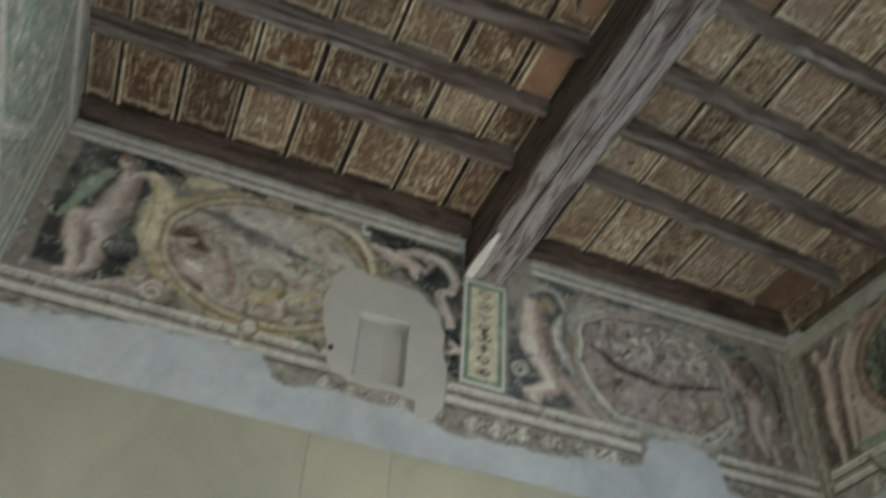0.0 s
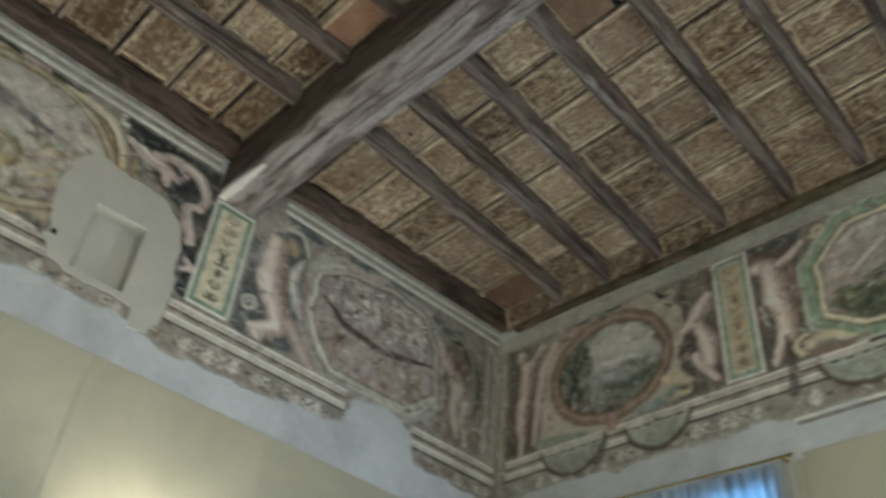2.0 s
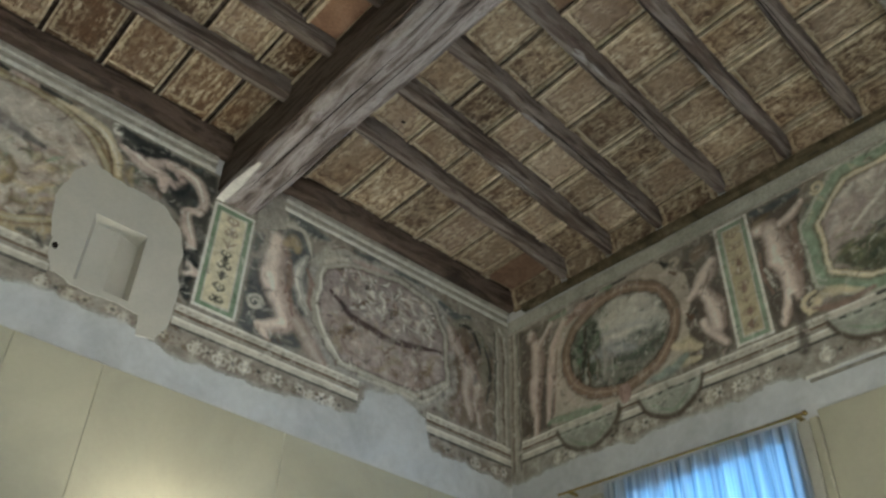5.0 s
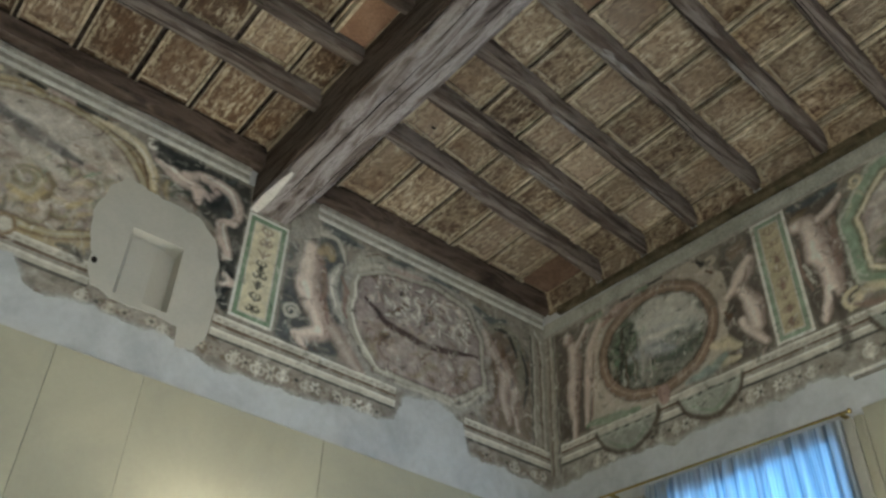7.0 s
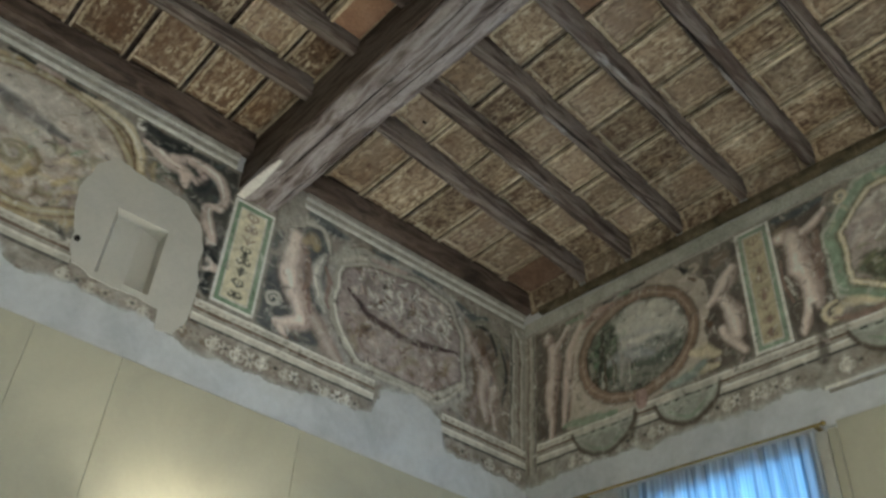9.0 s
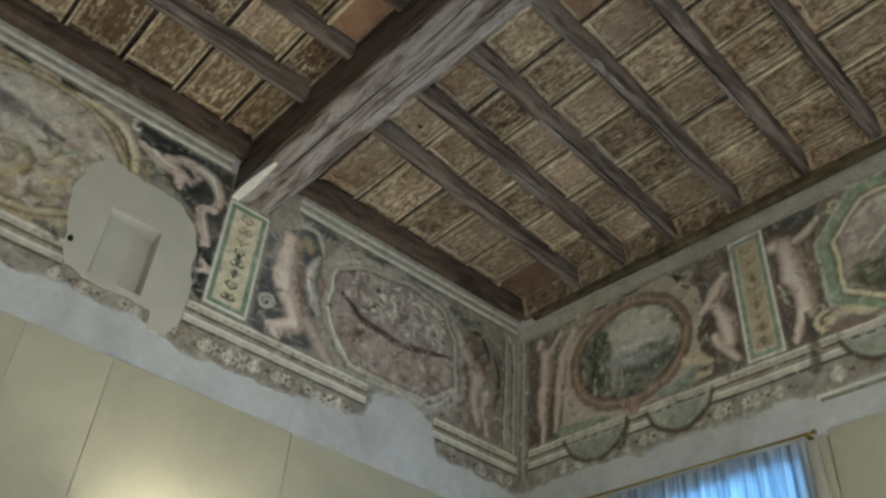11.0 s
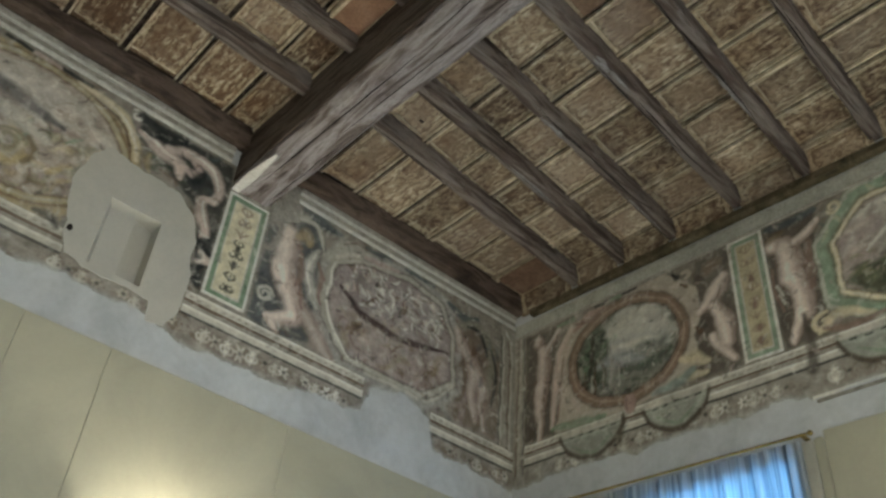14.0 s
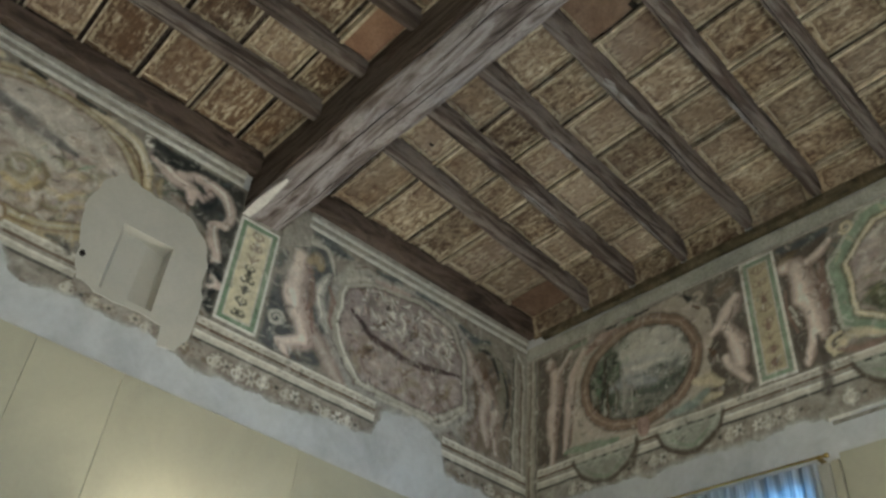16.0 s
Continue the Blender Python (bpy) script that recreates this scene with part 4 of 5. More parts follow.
for pts, ws, c in (
    ([(-0.18, 5.42), (0.01, 5.40), (0.21, 5.33), (0.40, 5.30), (0.56, 5.26)], [0.03, 0.07, 0.10, 0.08, 0.03], (0.15, 0.145, 0.14)),
    ([(0.12, 5.27), (0.32, 5.17), (0.50, 5.12)], [0.04, 0.10, 0.06], PEARL), ([(0.05, 5.50), (0.35, 5.48), (0.62, 5.44)], [0.06, 0.16, 0.08], (0.40, 0.37, 0.33)),
    ([(-0.25, 5.17), (-0.19, 5.20), (-0.11, 5.14), (-0.05, 5.12)], [0.05, 0.11, 0.09, 0.04], (0.085, 0.05, 0.042)),
    ([(-0.20, 5.14), (-0.14, 5.16)], [0.03, 0.04], ROSE), ([(-0.24, 5.08), (-0.18, 5.02), (-0.20, 4.96)], [0.07, 0.12, 0.08], SIENNA),
    ([(-0.16, 5.00), (-0.06, 4.95), (0.02, 4.99)], [0.08, 0.13, 0.08], ROSE), ([(-0.13, 4.99), (-0.06, 4.97)], [0.03, 0.05], BLUSH),
    ([(-0.17, 4.87), (-0.09, 4.85), (-0.02, 4.82)], [0.04, 0.07, 0.03], (0.09, 0.06, 0.05)), ([(0.05, 5.18), (0.08, 5.05), (0.15, 4.93), (0.14, 4.83)], [0.04, 0.07, 0.06, 0.04], SIENNA),
    ([(0.00, 5.12), (0.05, 5.02), (0.04, 4.92)], [0.03, 0.07, 0.04], ROSE), (spiral(0.32, 5.00, 0.09, 1.3, 0.5, 14, 0.6), [0.02, 0.04, 0.03], (0.22, 0.20, 0.14)),
    ([(0.25, 4.90), (0.36, 4.86), (0.45, 4.95)], [0.04, 0.06, 0.04], YELLOW), ([(0.42, 5.08), (0.48, 5.0), (0.44, 4.9)], [0.03, 0.05, 0.03], (0.20, 0.17, 0.12)),
):
    fa.stroke(pts, ws, c, 0.5, 0.97, 0.45, None, pic)
fa.rim(LOOP, 0.044, (0.34, 0.30, 0.20), fa.part("medallion_frame", medal, "ochre painted frame"), 0.9, PEARL)
fa.shape([([(-0.62, 5.52), (-0.64, 5.28), (-0.69, 5.08)], [0.10, 0.17, 0.15]), ([(-0.72, 5.12), (-0.645, 5.00), (-0.645, 4.80)], [0.14, 0.13, 0.08]), ([(-0.645, 4.78), (-0.72, 4.71), (-0.81, 4.68)], [0.06, 0.05, 0.04]), ([(-0.82, 5.12), (-0.80, 4.96), (-0.745, 4.82), (-0.74, 4.70)], [0.12, 0.12, 0.09, 0.05]), ([(-0.60, 5.53), (-0.53, 5.57), (-0.46, 5.58)], [0.07, 0.06, 0.04]), ([(-0.66, 5.60), (-0.68, 5.63)], [0.09, 0.09])], fa.part("painted_shape", None, "plain flesh-toned painted shape"), 0.82)
fa.stroke([(-0.74, 5.08), (-0.72, 4.96), (-0.70, 4.84)], [0.03, 0.05, 0.02], SIENNA, 0.6, 0.8)
for pts, ws, c in (
    ([(-0.62, 5.66), (-0.70, 5.665)], [0.05, 0.06], (0.25, 0.19, 0.13)),
    ([(-0.74, 5.50), (-0.80, 5.42), (-0.86, 5.24), (-0.92, 5.07)], [0.06, 0.10, 0.07, 0.03], (0.24, 0.28, 0.22)),
    ([(-0.50, 5.58), (-0.40, 5.44), (-0.42, 5.22), (-0.38, 5.02)], [0.06, 0.16, 0.15, 0.06], CREME),
    ([(-0.47, 5.52), (-0.44, 5.30), (-0.43, 5.10)], [0.02, 0.04, 0.02], YELLOW),
    (spiral(-0.52, 4.95, 0.085, 1.0, 0.4, 14, 0.05), [0.035, 0.05, 0.03, 0.045], INK),
    (spiral(-0.28, 4.72, 0.075, 1.4, 0.6, 16, 0.75), [0.026, 0.032, 0.016], SKIN),
    ([(-0.62, 4.66), (-0.46, 4.72), (-0.36, 4.70)], [0.03, 0.06, 0.04], ROSE),
    ([(-0.34, 4.62), (-0.20, 4.62), (0.0, 4.60)], [0.03, 0.06, 0.03], INK),
    (spiral(0.915, 5.655, 0.045, 1.2, 2.4, 12, 0.7, -1), [0.018, 0.026, 0.012], CHALK),
    ([(0.52, 5.66), (0.78, 5.62), (0.94, 5.50), (1.02, 5.32)], [0.03, 0.065, 0.07, 0.03], CREME),
    ([(0.66, 5.60), (0.86, 5.54), (0.95, 5.40), (0.99, 5.28)], [0.01, 0.022, 0.026, 0.01], UMBER),
    ([(0.72, 5.64), (0.90, 5.55), (1.00, 5.38)], [0.01, 0.018, 0.01], CHALK),
    ([(-0.32, 5.62), (-0.20, 5.64), (-0.06, 5.68)], [0.05, 0.10, 0.04], CREME),
    ([(-0.62, 5.70), (-0.46, 5.69), (-0.32, 5.63)], [0.05, 0.08, 0.04], INK),
    ([(0.05, 5.695), (0.21, 5.69)], [0.030, 0.030], INK), ([(0.42, 5.69), (0.60, 5.68)], [0.032, 0.030], INK), ([(0.24, 5.69), (0.40, 5.68)], [0.03, 0.03], ROSE),
    ([(0.95, 5.68), (1.12, 5.62), (1.25, 5.66)], [0.06, 0.11, 0.06], INK),
    ([(1.18, 5.55), (1.34, 5.60), (1.52, 5.56), (1.585, 5.44), (1.56, 5.33)], [0.05, 0.08, 0.085, 0.08, 0.05], SKIN),
    ([(1.56, 5.35), (1.49, 5.30), (1.50, 5.21), (1.57, 5.10), (1.56, 5.02)], [0.04, 0.07, 0.08, 0.07, 0.03], SKIN),
    ([(1.28, 5.50), (1.36, 5.46), (1.42, 5.50), (1.36, 5.55)], [0.03, 0.06, 0.05, 0.03], ROSE),
    ([(0.98, 5.56), (1.12, 5.50), (1.26, 5.48), (1.30, 5.38)], [0.04, 0.10, 0.11, 0.04], SKIN),
    ([(1.30, 5.615), (1.50, 5.575), (1.575, 5.45)], [0.012, 0.026, 0.016], CHALK), ([(1.50, 5.30), (1.51, 5.22), (1.565, 5.13)], [0.012, 0.026, 0.014], CHALK), ([(1.00, 5.575), (1.14, 5.52), (1.24, 5.50)], [0.012, 0.03, 0.012], BLUSH),
    ([(1.44, 5.50), (1.42, 5.42), (1.46, 5.35)], [0.05, 0.09, 0.04], INK), ([(1.60, 5.04), (1.56, 4.98), (1.62, 4.94)], [0.04, 0.07, 0.05], INK), ([(1.58, 4.93), (1.63, 4.89), (1.57, 4.86)], [0.03, 0.05, 0.03], SKIN), ([(1.60, 4.84), (1.56, 4.78), (1.62, 4.70)], [0.04, 0.08, 0.06], INK),
):
    fa.stroke(pts, ws, c, 0.4, 0.9)
# eastern bay: the eight-sided cartouche
OCT = [(2.53, 4.94), (2.77, 4.71), (3.12, 4.705), (3.45, 4.72), (3.72, 4.93), (3.69, 5.31), (3.55, 5.56), (3.22, 5.625), (2.78, 5.55), (2.56, 5.42), (2.515, 5.25)]
fa.fill(grow(OCT, 0.10), (0.30, 0.29, 0.27), 0.85, 6, 0.6)
cart = fa.part("cartouche", None, "eight-sided painted cartouche with a faded mauve scene")
# scene colours hold a little blue window light, lighter than bare pigment
pic = fa.fill(OCT, (0.26, 0.23, 0.22), 1.0, 2, 0.6, cart)
fa.fill([(2.56, 5.22), (2.83, 5.08), (3.25, 5.06), (3.66, 5.14), (3.64, 4.92), (3.44, 4.76), (2.86, 4.74), (2.58, 4.98)], (0.31, 0.265, 0.245), 0.8, 6, 0.5)
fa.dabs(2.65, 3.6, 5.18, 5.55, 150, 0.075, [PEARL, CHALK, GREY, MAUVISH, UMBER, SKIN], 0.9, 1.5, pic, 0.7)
fa.dabs(2.68, 3.58, 5.20, 5.54, 60, 0.065, [CHALK, CHALK, INK, UMBER], 0.9, 1.5, pic, 0.8)
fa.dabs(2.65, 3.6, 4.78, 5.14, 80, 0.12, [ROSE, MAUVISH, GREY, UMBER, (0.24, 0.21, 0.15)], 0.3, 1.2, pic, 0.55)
fa.stroke([(2.63, 5.235), (2.73, 5.17), (2.837, 5.108), (3.05, 5.071), (3.262, 5.079), (3.645, 5.165)], [0.03, 0.06, 0.055, 0.06, 0.045, 0.02], (0.075, 0.055, 0.055), 0.4, 0.9, 0.4, None, pic)
fa.rim(OCT, 0.044, (0.33, 0.315, 0.28), fa.part("cartouche_frame", cart, "grey painted frame"), 0.95, PEARL, (0.13, 0.115, 0.10))
for pts, ws, c in (
    ([(2.47, 5.41), (2.60, 5.55), (2.74, 5.63), (2.80, 5.60)], [0.07, 0.13, 0.11, 0.04], (0.34, 0.325, 0.29)),
    ([(2.56, 5.46), (2.66, 5.54), (2.76, 5.57)], [0.03, 0.05, 0.02], PEARL), ([(2.60, 5.60), (2.68, 5.66), (2.78, 5.665)], [0.012, 0.016, 0.012], UMBER),
    ([(2.53, 5.42), (2.50, 5.20), (2.515, 5.00), (2.60, 4.86)], [0.03, 0.05, 0.055, 0.03], (0.30, 0.285, 0.25)),
    ([(2.545, 5.40), (2.535, 5.20), (2.55, 5.00), (2.65, 4.85), (2.80, 4.71)], [0.016, 0.026, 0.026, 0.026, 0.014], CHALK),
    ([(2.40, 5.42), (2.36, 5.28), (2.355, 5.18), (2.40, 5.07), (2.47, 4.96)], [0.04, 0.08, 0.10, 0.08, 0.03], (0.40, 0.385, 0.35)),
    ([(2.39, 5.38), (2.345, 5.20), (2.39, 5.06)], [0.014, 0.03, 0.014], CHALK), ([(2.42, 5.32), (2.47, 5.22), (2.46, 5.08), (2.49, 5.00)], [0.02, 0.05, 0.04, 0.02], SIENNA),
    ([(2.92, 4.67), (3.2, 4.68), (3.5, 4.70), (3.72, 4.90)], [0.02, 0.03, 0.03, 0.02], PEARL),
    ([(2.22, 5.70), (2.44, 5.66), (2.56, 5.67)], [0.05, 0.10, 0.04], SLATE), ([(2.80, 5.68), (3.0, 5.69)], [0.04, 0.05], SLATE), ([(3.18, 5.69), (3.45, 5.69)], [0.04, 0.035], SLATE), ([(3.62, 5.62), (3.80, 5.56), (3.95, 5.62)], [0.04, 0.08, 0.04], SLATE),
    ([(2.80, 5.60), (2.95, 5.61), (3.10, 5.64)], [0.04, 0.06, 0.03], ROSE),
):
    fa.stroke(pts, ws, c, 0.5, 0.85, 0.25)
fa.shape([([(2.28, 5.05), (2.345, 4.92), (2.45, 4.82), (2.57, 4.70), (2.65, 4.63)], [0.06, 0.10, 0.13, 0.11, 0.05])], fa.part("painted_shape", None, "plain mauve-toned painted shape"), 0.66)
fa.shape([([(2.155, 5.44), (2.17, 5.28), (2.165, 5.10)], [0.11, 0.17, 0.16]), ([(2.165, 5.12), (2.24, 4.97), (2.31, 4.83)], [0.16, 0.16, 0.11]), ([(2.31, 4.80), (2.20, 4.745), (2.12, 4.725)], [0.11, 0.09, 0.05]), ([(2.125, 4.72), (2.17, 4.69), (2.22, 4.65)], [0.05, 0.05, 0.03])], fa.part("painted_shape", None, "plain flesh-toned painted shape"))
for pts, ws, c in (
    ([(2.22, 5.45), (2.28, 5.49), (2.31, 5.43)], [0.06, 0.10, 0.05], (0.30, 0.24, 0.15)), ([(2.20, 5.40), (2.25, 5.36)], [0.03, 0.05], SIENNA),
    ([(2.28, 5.32), (2.30, 5.16), (2.27, 5.06)], [0.03, 0.06, 0.03], SIENNA), ([(2.30, 5.10), (2.33, 4.98), (2.36, 4.90)], [0.02, 0.035, 0.02], SIENNA),
    (spiral(2.075, 4.88, 0.062, 1.5, 0.3, 16, 0.8), [0.026, 0.030, 0.016], PEARL),
    ([(1.99, 5.22), (2.04, 5.24), (2.07, 5.34), (2.07, 5.44)], [0.04, 0.06, 0.04, 0.02], GREY), ([(2.02, 5.58), (2.12, 5.62), (2.26, 5.63)], [0.07, 0.11, 0.07], (0.36, 0.35, 0.31)), ([(2.02, 5.56), (2.05, 5.44)], [0.025, 0.02], GREY),
    ([(2.20, 5.60), (2.34, 5.62), (2.40, 5.54), (2.45, 5.42)], [0.03, 0.04, 0.03, 0.014], PEARL),
):
    fa.stroke(pts, ws, c, 0.45, 0.85)
for pts, ws, c in (([(3.76, 5.47), (3.92, 5.56), (4.06, 5.47), (4.11, 5.23), (4.05, 4.95)], [0.04, 0.08, 0.09, 0.09, 0.05], (0.21, 0.205, 0.17)), ([(3.84, 5.50), (3.98, 5.50), (4.05, 5.34)], [0.03, 0.05, 0.03], INK), ([(4.10, 5.40), (4.16, 5.20), (4.12, 4.90)], [0.02, 0.035, 0.02], INK)):
    fa.stroke(pts, ws, c, 0.5, 0.85, 0.25)
fa.shape([([(3.74, 5.42), (3.80, 5.30), (3.90, 5.20)], [0.07, 0.11, 0.12]), ([(3.90, 5.20), (3.94, 5.06), (3.92, 4.92), (3.97, 4.72)], [0.13, 0.12, 0.09, 0.05]), ([(3.96, 5.14), (4.04, 5.00), (4.02, 4.82), (4.06, 4.68)], [0.10, 0.09, 0.07, 0.04])], fa.part("painted_shape", None, "plain flesh-toned painted shape"), 0.72)
fa.dabs(3.74, 4.18, 4.66, 5.5, 40, 0.11, [UMBER, GREY, MAUVISH, SLATE], 1.2, 0.7, None, 0.5)
corner = fa.part("corner_band", None, "grey painted corner band")
fa.band(4.205, W, 4.45, 5.72, (0.25, 0.235, 0.205), 0.95, corner)
for x, c in ((4.21, INK), (4.235, PEARL), (4.30, UMBER), (4.325, PEARL)):
    fa.stroke([(x, 4.48), (x + 0.004, 5.60)], [0.018, 0.018], c, 0.6, 0.7)
# mouldings at the foot
fa.fill(rect(C - 0.1, W + 0.1, 4.1, 4.475), (0.23, 0.215, 0.19), 0.85, 2, 0.6, None, False)
fa.dabs(C, W, 4.26, 4.48, 160, 0.09, [GREY, PEARL, UMBER, (0.30, 0.285, 0.25)], 0.1, 0.6, None, 0.6)
for x0, x1, top in ((C, 0.82, 4.632), (1.57, 2.94, 4.635), (3.54, W, 4.625)):
    fa.moulding(x0, x1, top, fa.part("painted_moulding", None, "painted pale stone moulding"))
fa.fill(oval(0.31, 4.645, 0.070, 0.072, 20), (0.20, 0.15, 0.10), 0.9, 1)
fa.fill(oval(0.31, 4.645, 0.045, 0.048, 16), PEARL, 0.95, 2)
fa.stroke([(0.60, 4.66), (0.68, 4.67), (0.75, 4.62)], [0.03, 0.06, 0.03], INK, 0.5, 0.85)
for x0, x1, z0, z1, n, cs in ((1.70, 2.05, 4.31, 4.45, 4, [CHALK, PEARL]), (2.06, 2.85, 4.34, 4.455, 10, [PEARL, GREY, CHALK]), (0.78, 1.66, 4.355, 4.455, 11, [PEARL, GREY, (0.40, 0.37, 0.31)]), (3.60, 4.34, 4.345, 4.455, 8, [PEARL, GREY])):
    fa.scrolls(x0, x1, z0, z1, n, cs)
fa.upright(1.655, 1.965, 4.665, 5.504, (0.48, 0.445, 0.34), True, "tall painted panel with a green border and candelabrum ornament")
fa.dabs(C, W, 4.50, 5.70, 900, 0.055, [CHALK, PEARL, INK, UMBER, GREY], 1.0, 1.5, None, 0.45)
fa.age(0.24, 0.22)
fa.band(1.655, 1.675, 4.668, 5.50, CHALK, 0.6), fa.band(1.945, 1.965, 4.668, 5.50, CHALK, 0.6)
fa.lose([(C - 0.01, 5.73), (W + 0.01, 5.73), (W + 0.01, 4.30), *EDGE_A, (C - 0.01, 4.37)])
hole = (fa.x[:-1, :-1] > NICHE[0] - 0.03) & (fa.x[:-1, :-1] < NICHE[1] + 0.022) & (fa.z[:-1, :-1] > NICHE[2] - 0.03) & (fa.z[:-1, :-1] < NICHE[3] + 0.022)
fa.lab[hole] = -1
fa.build(frieze_a)
# cornice under the timber
for x0, x1 in ((C + 0.03, 1.60), (2.16, W - 0.02)):
    part("cornice_fillet", boxes((x0, x1, -0.022, 0.0, 5.724, 5.748), bevel=0.004), PALE, frieze_a, "pale painted fillet under the timber")
    part("cornice_band", boxes((x0, x1, -0.014, 0.0, 5.750, 5.792), bevel=0.003), GREYISH, frieze_a)
    part("cornice_line", boxes((x0, x1, -0.026, 0.0, 5.794, 5.812), bevel=0.003), PALE, frieze_a)
    part("cornice_top", boxes((x0, x1, -0.030, 0.0, 5.814, 5.850), bevel=0.004), GREYISH, frieze_a, "worn top of the cornice")
flat("bare_block", [(1.975, 5.41), (2.03, 5.47), (2.20, 5.56), (2.158, 5.845), (1.975, 5.845)], 0.012, GREYISH, frieze_a, "grey repaired plaster beside the beam")
# new plaster round the niche
PATCH_LOOP = ragged([(0.83, 4.48), (0.795, 4.60), (0.785, 4.70), (0.745, 4.80), (0.715, 4.98), (0.76, 5.18), (0.83, 5.30), (0.93, 5.32), (1.06, 5.27), (1.20, 5.27), (1.36, 5.27), (1.47, 5.15), (1.53, 5.00), (1.53, 4.86), (1.56, 4.72), (1.56, 4.46), (1.50, 4.33), (1.39, 4.325), (1.365, 4.44), (1.20, 4.462), (0.95, 4.455), (0.83, 4.48)], 0.030, 0.025, 5.0)[:-1]
patch = flat("new_plaster", PATCH_LOOP, 0.010, PATCH, frieze_a, "smooth beige repair plaster round the niche", [NICHE_LOOP])
N0, N1, N2, N3 = NICHE[:4]
bm = bmesh.new()
# right half of the back slants to turn darker, in place of a shadow
mid, deep, deeper = N0 + 0.192, 0.055, 0.105
outer = [bm.verts.new((x, -0.009, z)) for x, z in ((N0, N2), (N1, N2), (N1, N3), (N0, N3))]
inner = [bm.verts.new(v) for v in ((N0 + 0.032, deep, N2 + 0.010), (N1 - 0.006, deeper, N2 + 0.010), (N1 - 0.006, deeper, N3 - 0.022), (N0 + 0.032, deep, N3 - 0.022))]
low, high = bm.verts.new((mid, deep, N2 + 0.010)), bm.verts.new((mid, deep, N3 - 0.022))
for loop in ((outer[3], outer[0], inner[0], inner[3]), (outer[1], outer[2], inner[2], inner[1]), (outer[2], outer[3], inner[3], high), (outer[2], high, inner[2]), (outer[0], outer[1], low, inner[0]), (outer[1], inner[1], low), (inner[0], low, high, inner[3]), (low, inner[1], inner[2], high)):
    bm.faces.new(loop)
bmesh.ops.recalc_face_normals(bm, faces=bm.faces)
part("niche_lining", bm, PATCH, patch, "beige plaster lining, splayed and slanted to deepen its shade")
part("small_hole", slab(bmesh.new(), oval(0.812, 4.655, 0.018, 0.022, 12, 0.3), 0.013, 0.003), HOLE, patch)

# the east frieze
frieze_b = base("painted_frieze", B_M, "colourful fresco frieze with a framed landscape medallion over the window", "fresco", "painted friezes")
BEND = 4.3
EDGE_B = ragged([(BEND, 4.27), (3.4, 4.27), (2.36, 4.27), (2.30, 4.30), (1.2, 4.305), (1.12, 4.28), (1.0, 4.33), (0.5, 4.34), (0.3, 4.30), (0.0, 4.32)], 0.034, 0.012, 9.0)
fb = Fresco(0.002, BEND, 4.22, 5.632, 7)
fb.fill(rect(-0.1, BEND + 0.1, 4.1, 5.8), (0.20, 0.185, 0.16), warp=False)
fb.dabs(0.0, BEND, 4.6, 5.62, 300, 0.11, [GREY, SLATE, UMBER, MOSS, ROSE], 0.5, 1.5, None, 0.5)
for pts in ([(0.12, 4.66), (0.44, 4.66), (0.40, 5.10), (0.46, 5.58), (0.12, 5.61)], [(1.62, 4.66), (1.955, 4.66), (1.955, 5.60), (1.70, 5.60), (1.64, 5.10)], [(2.24, 4.66), (2.52, 4.66), (2.56, 5.20), (2.60, 5.60), (2.24, 5.61)], [(3.66, 4.66), (4.0, 4.66), (4.0, 5.60), (3.66, 5.60)]):
    fb.fill(pts, (0.115, 0.102, 0.088), 0.85, 5)
BX, BZ, BRX, BRZ = 1.078, 5.125, 0.487, 0.402
fb.fill([(0.42, 4.66), (0.95, 4.62), (1.45, 4.68), (1.62, 4.82), (1.66, 4.92), (1.64, 5.02), (1.70, 5.14), (1.69, 5.40), (1.60, 5.50), (1.54, 5.54), (1.48, 5.62), (1.20, 5.62), (1.02, 5.56), (0.80, 5.58), (0.58, 5.55), (0.50, 5.44), (0.44, 5.30), (0.46, 5.0)], (0.385, 0.345, 0.295), 0.95, 2, 0.3)
fb.dabs(0.46, 1.66, 4.66, 5.6, 50, 0.12, [BLUSH, SKIN, ROSE, (0.42, 0.36, 0.30)], 0.9, 1.5, None, 0.4)
for pts, ws, c in (([(0.62, 5.47), (0.74, 5.54), (0.90, 5.555)], [0.04, 0.08, 0.04], (0.31, 0.215, 0.185)), ([(1.58, 5.47), (1.62, 5.43)], [0.02, 0.035], UMBER), ([(1.60, 5.56), (1.635, 5.56), (1.65, 5.52), (1.62, 5.50)], [0.025, 0.035, 0.04, 0.03], (0.40, 0.35, 0.29)), ([(1.52, 5.58), (1.555, 5.54)], [0.02, 0.05], INK), ([(1.66, 5.08), (1.69, 5.02)], [0.02, 0.04], UMBER)):
    fb.stroke(pts, ws, c, 0.45, 0.85, 0.2)
LOOP = oval(BX, BZ, BRX, BRZ, 64)
medal = fb.part("medallion", None, "round painted medallion with a wooded landscape and pale sky")
pic = fb.fill(LOOP, (0.20, 0.20, 0.175), 1.0, 2, 0.5, medal)
fb.fill([(0.86, 5.44), (1.12, 5.48), (1.38, 5.36), (1.52, 5.10), (1.44, 5.02), (1.26, 5.06), (1.06, 5.00), (0.96, 5.16)], (0.44, 0.43, 0.385), 0.95, 6, 0.3)
fb.dabs(0.95, 1.5, 5.05, 5.45, 40, 0.15, [CHALK, PEARL, (0.36, 0.36, 0.34)], 0.1, 0.4, pic, 0.6)
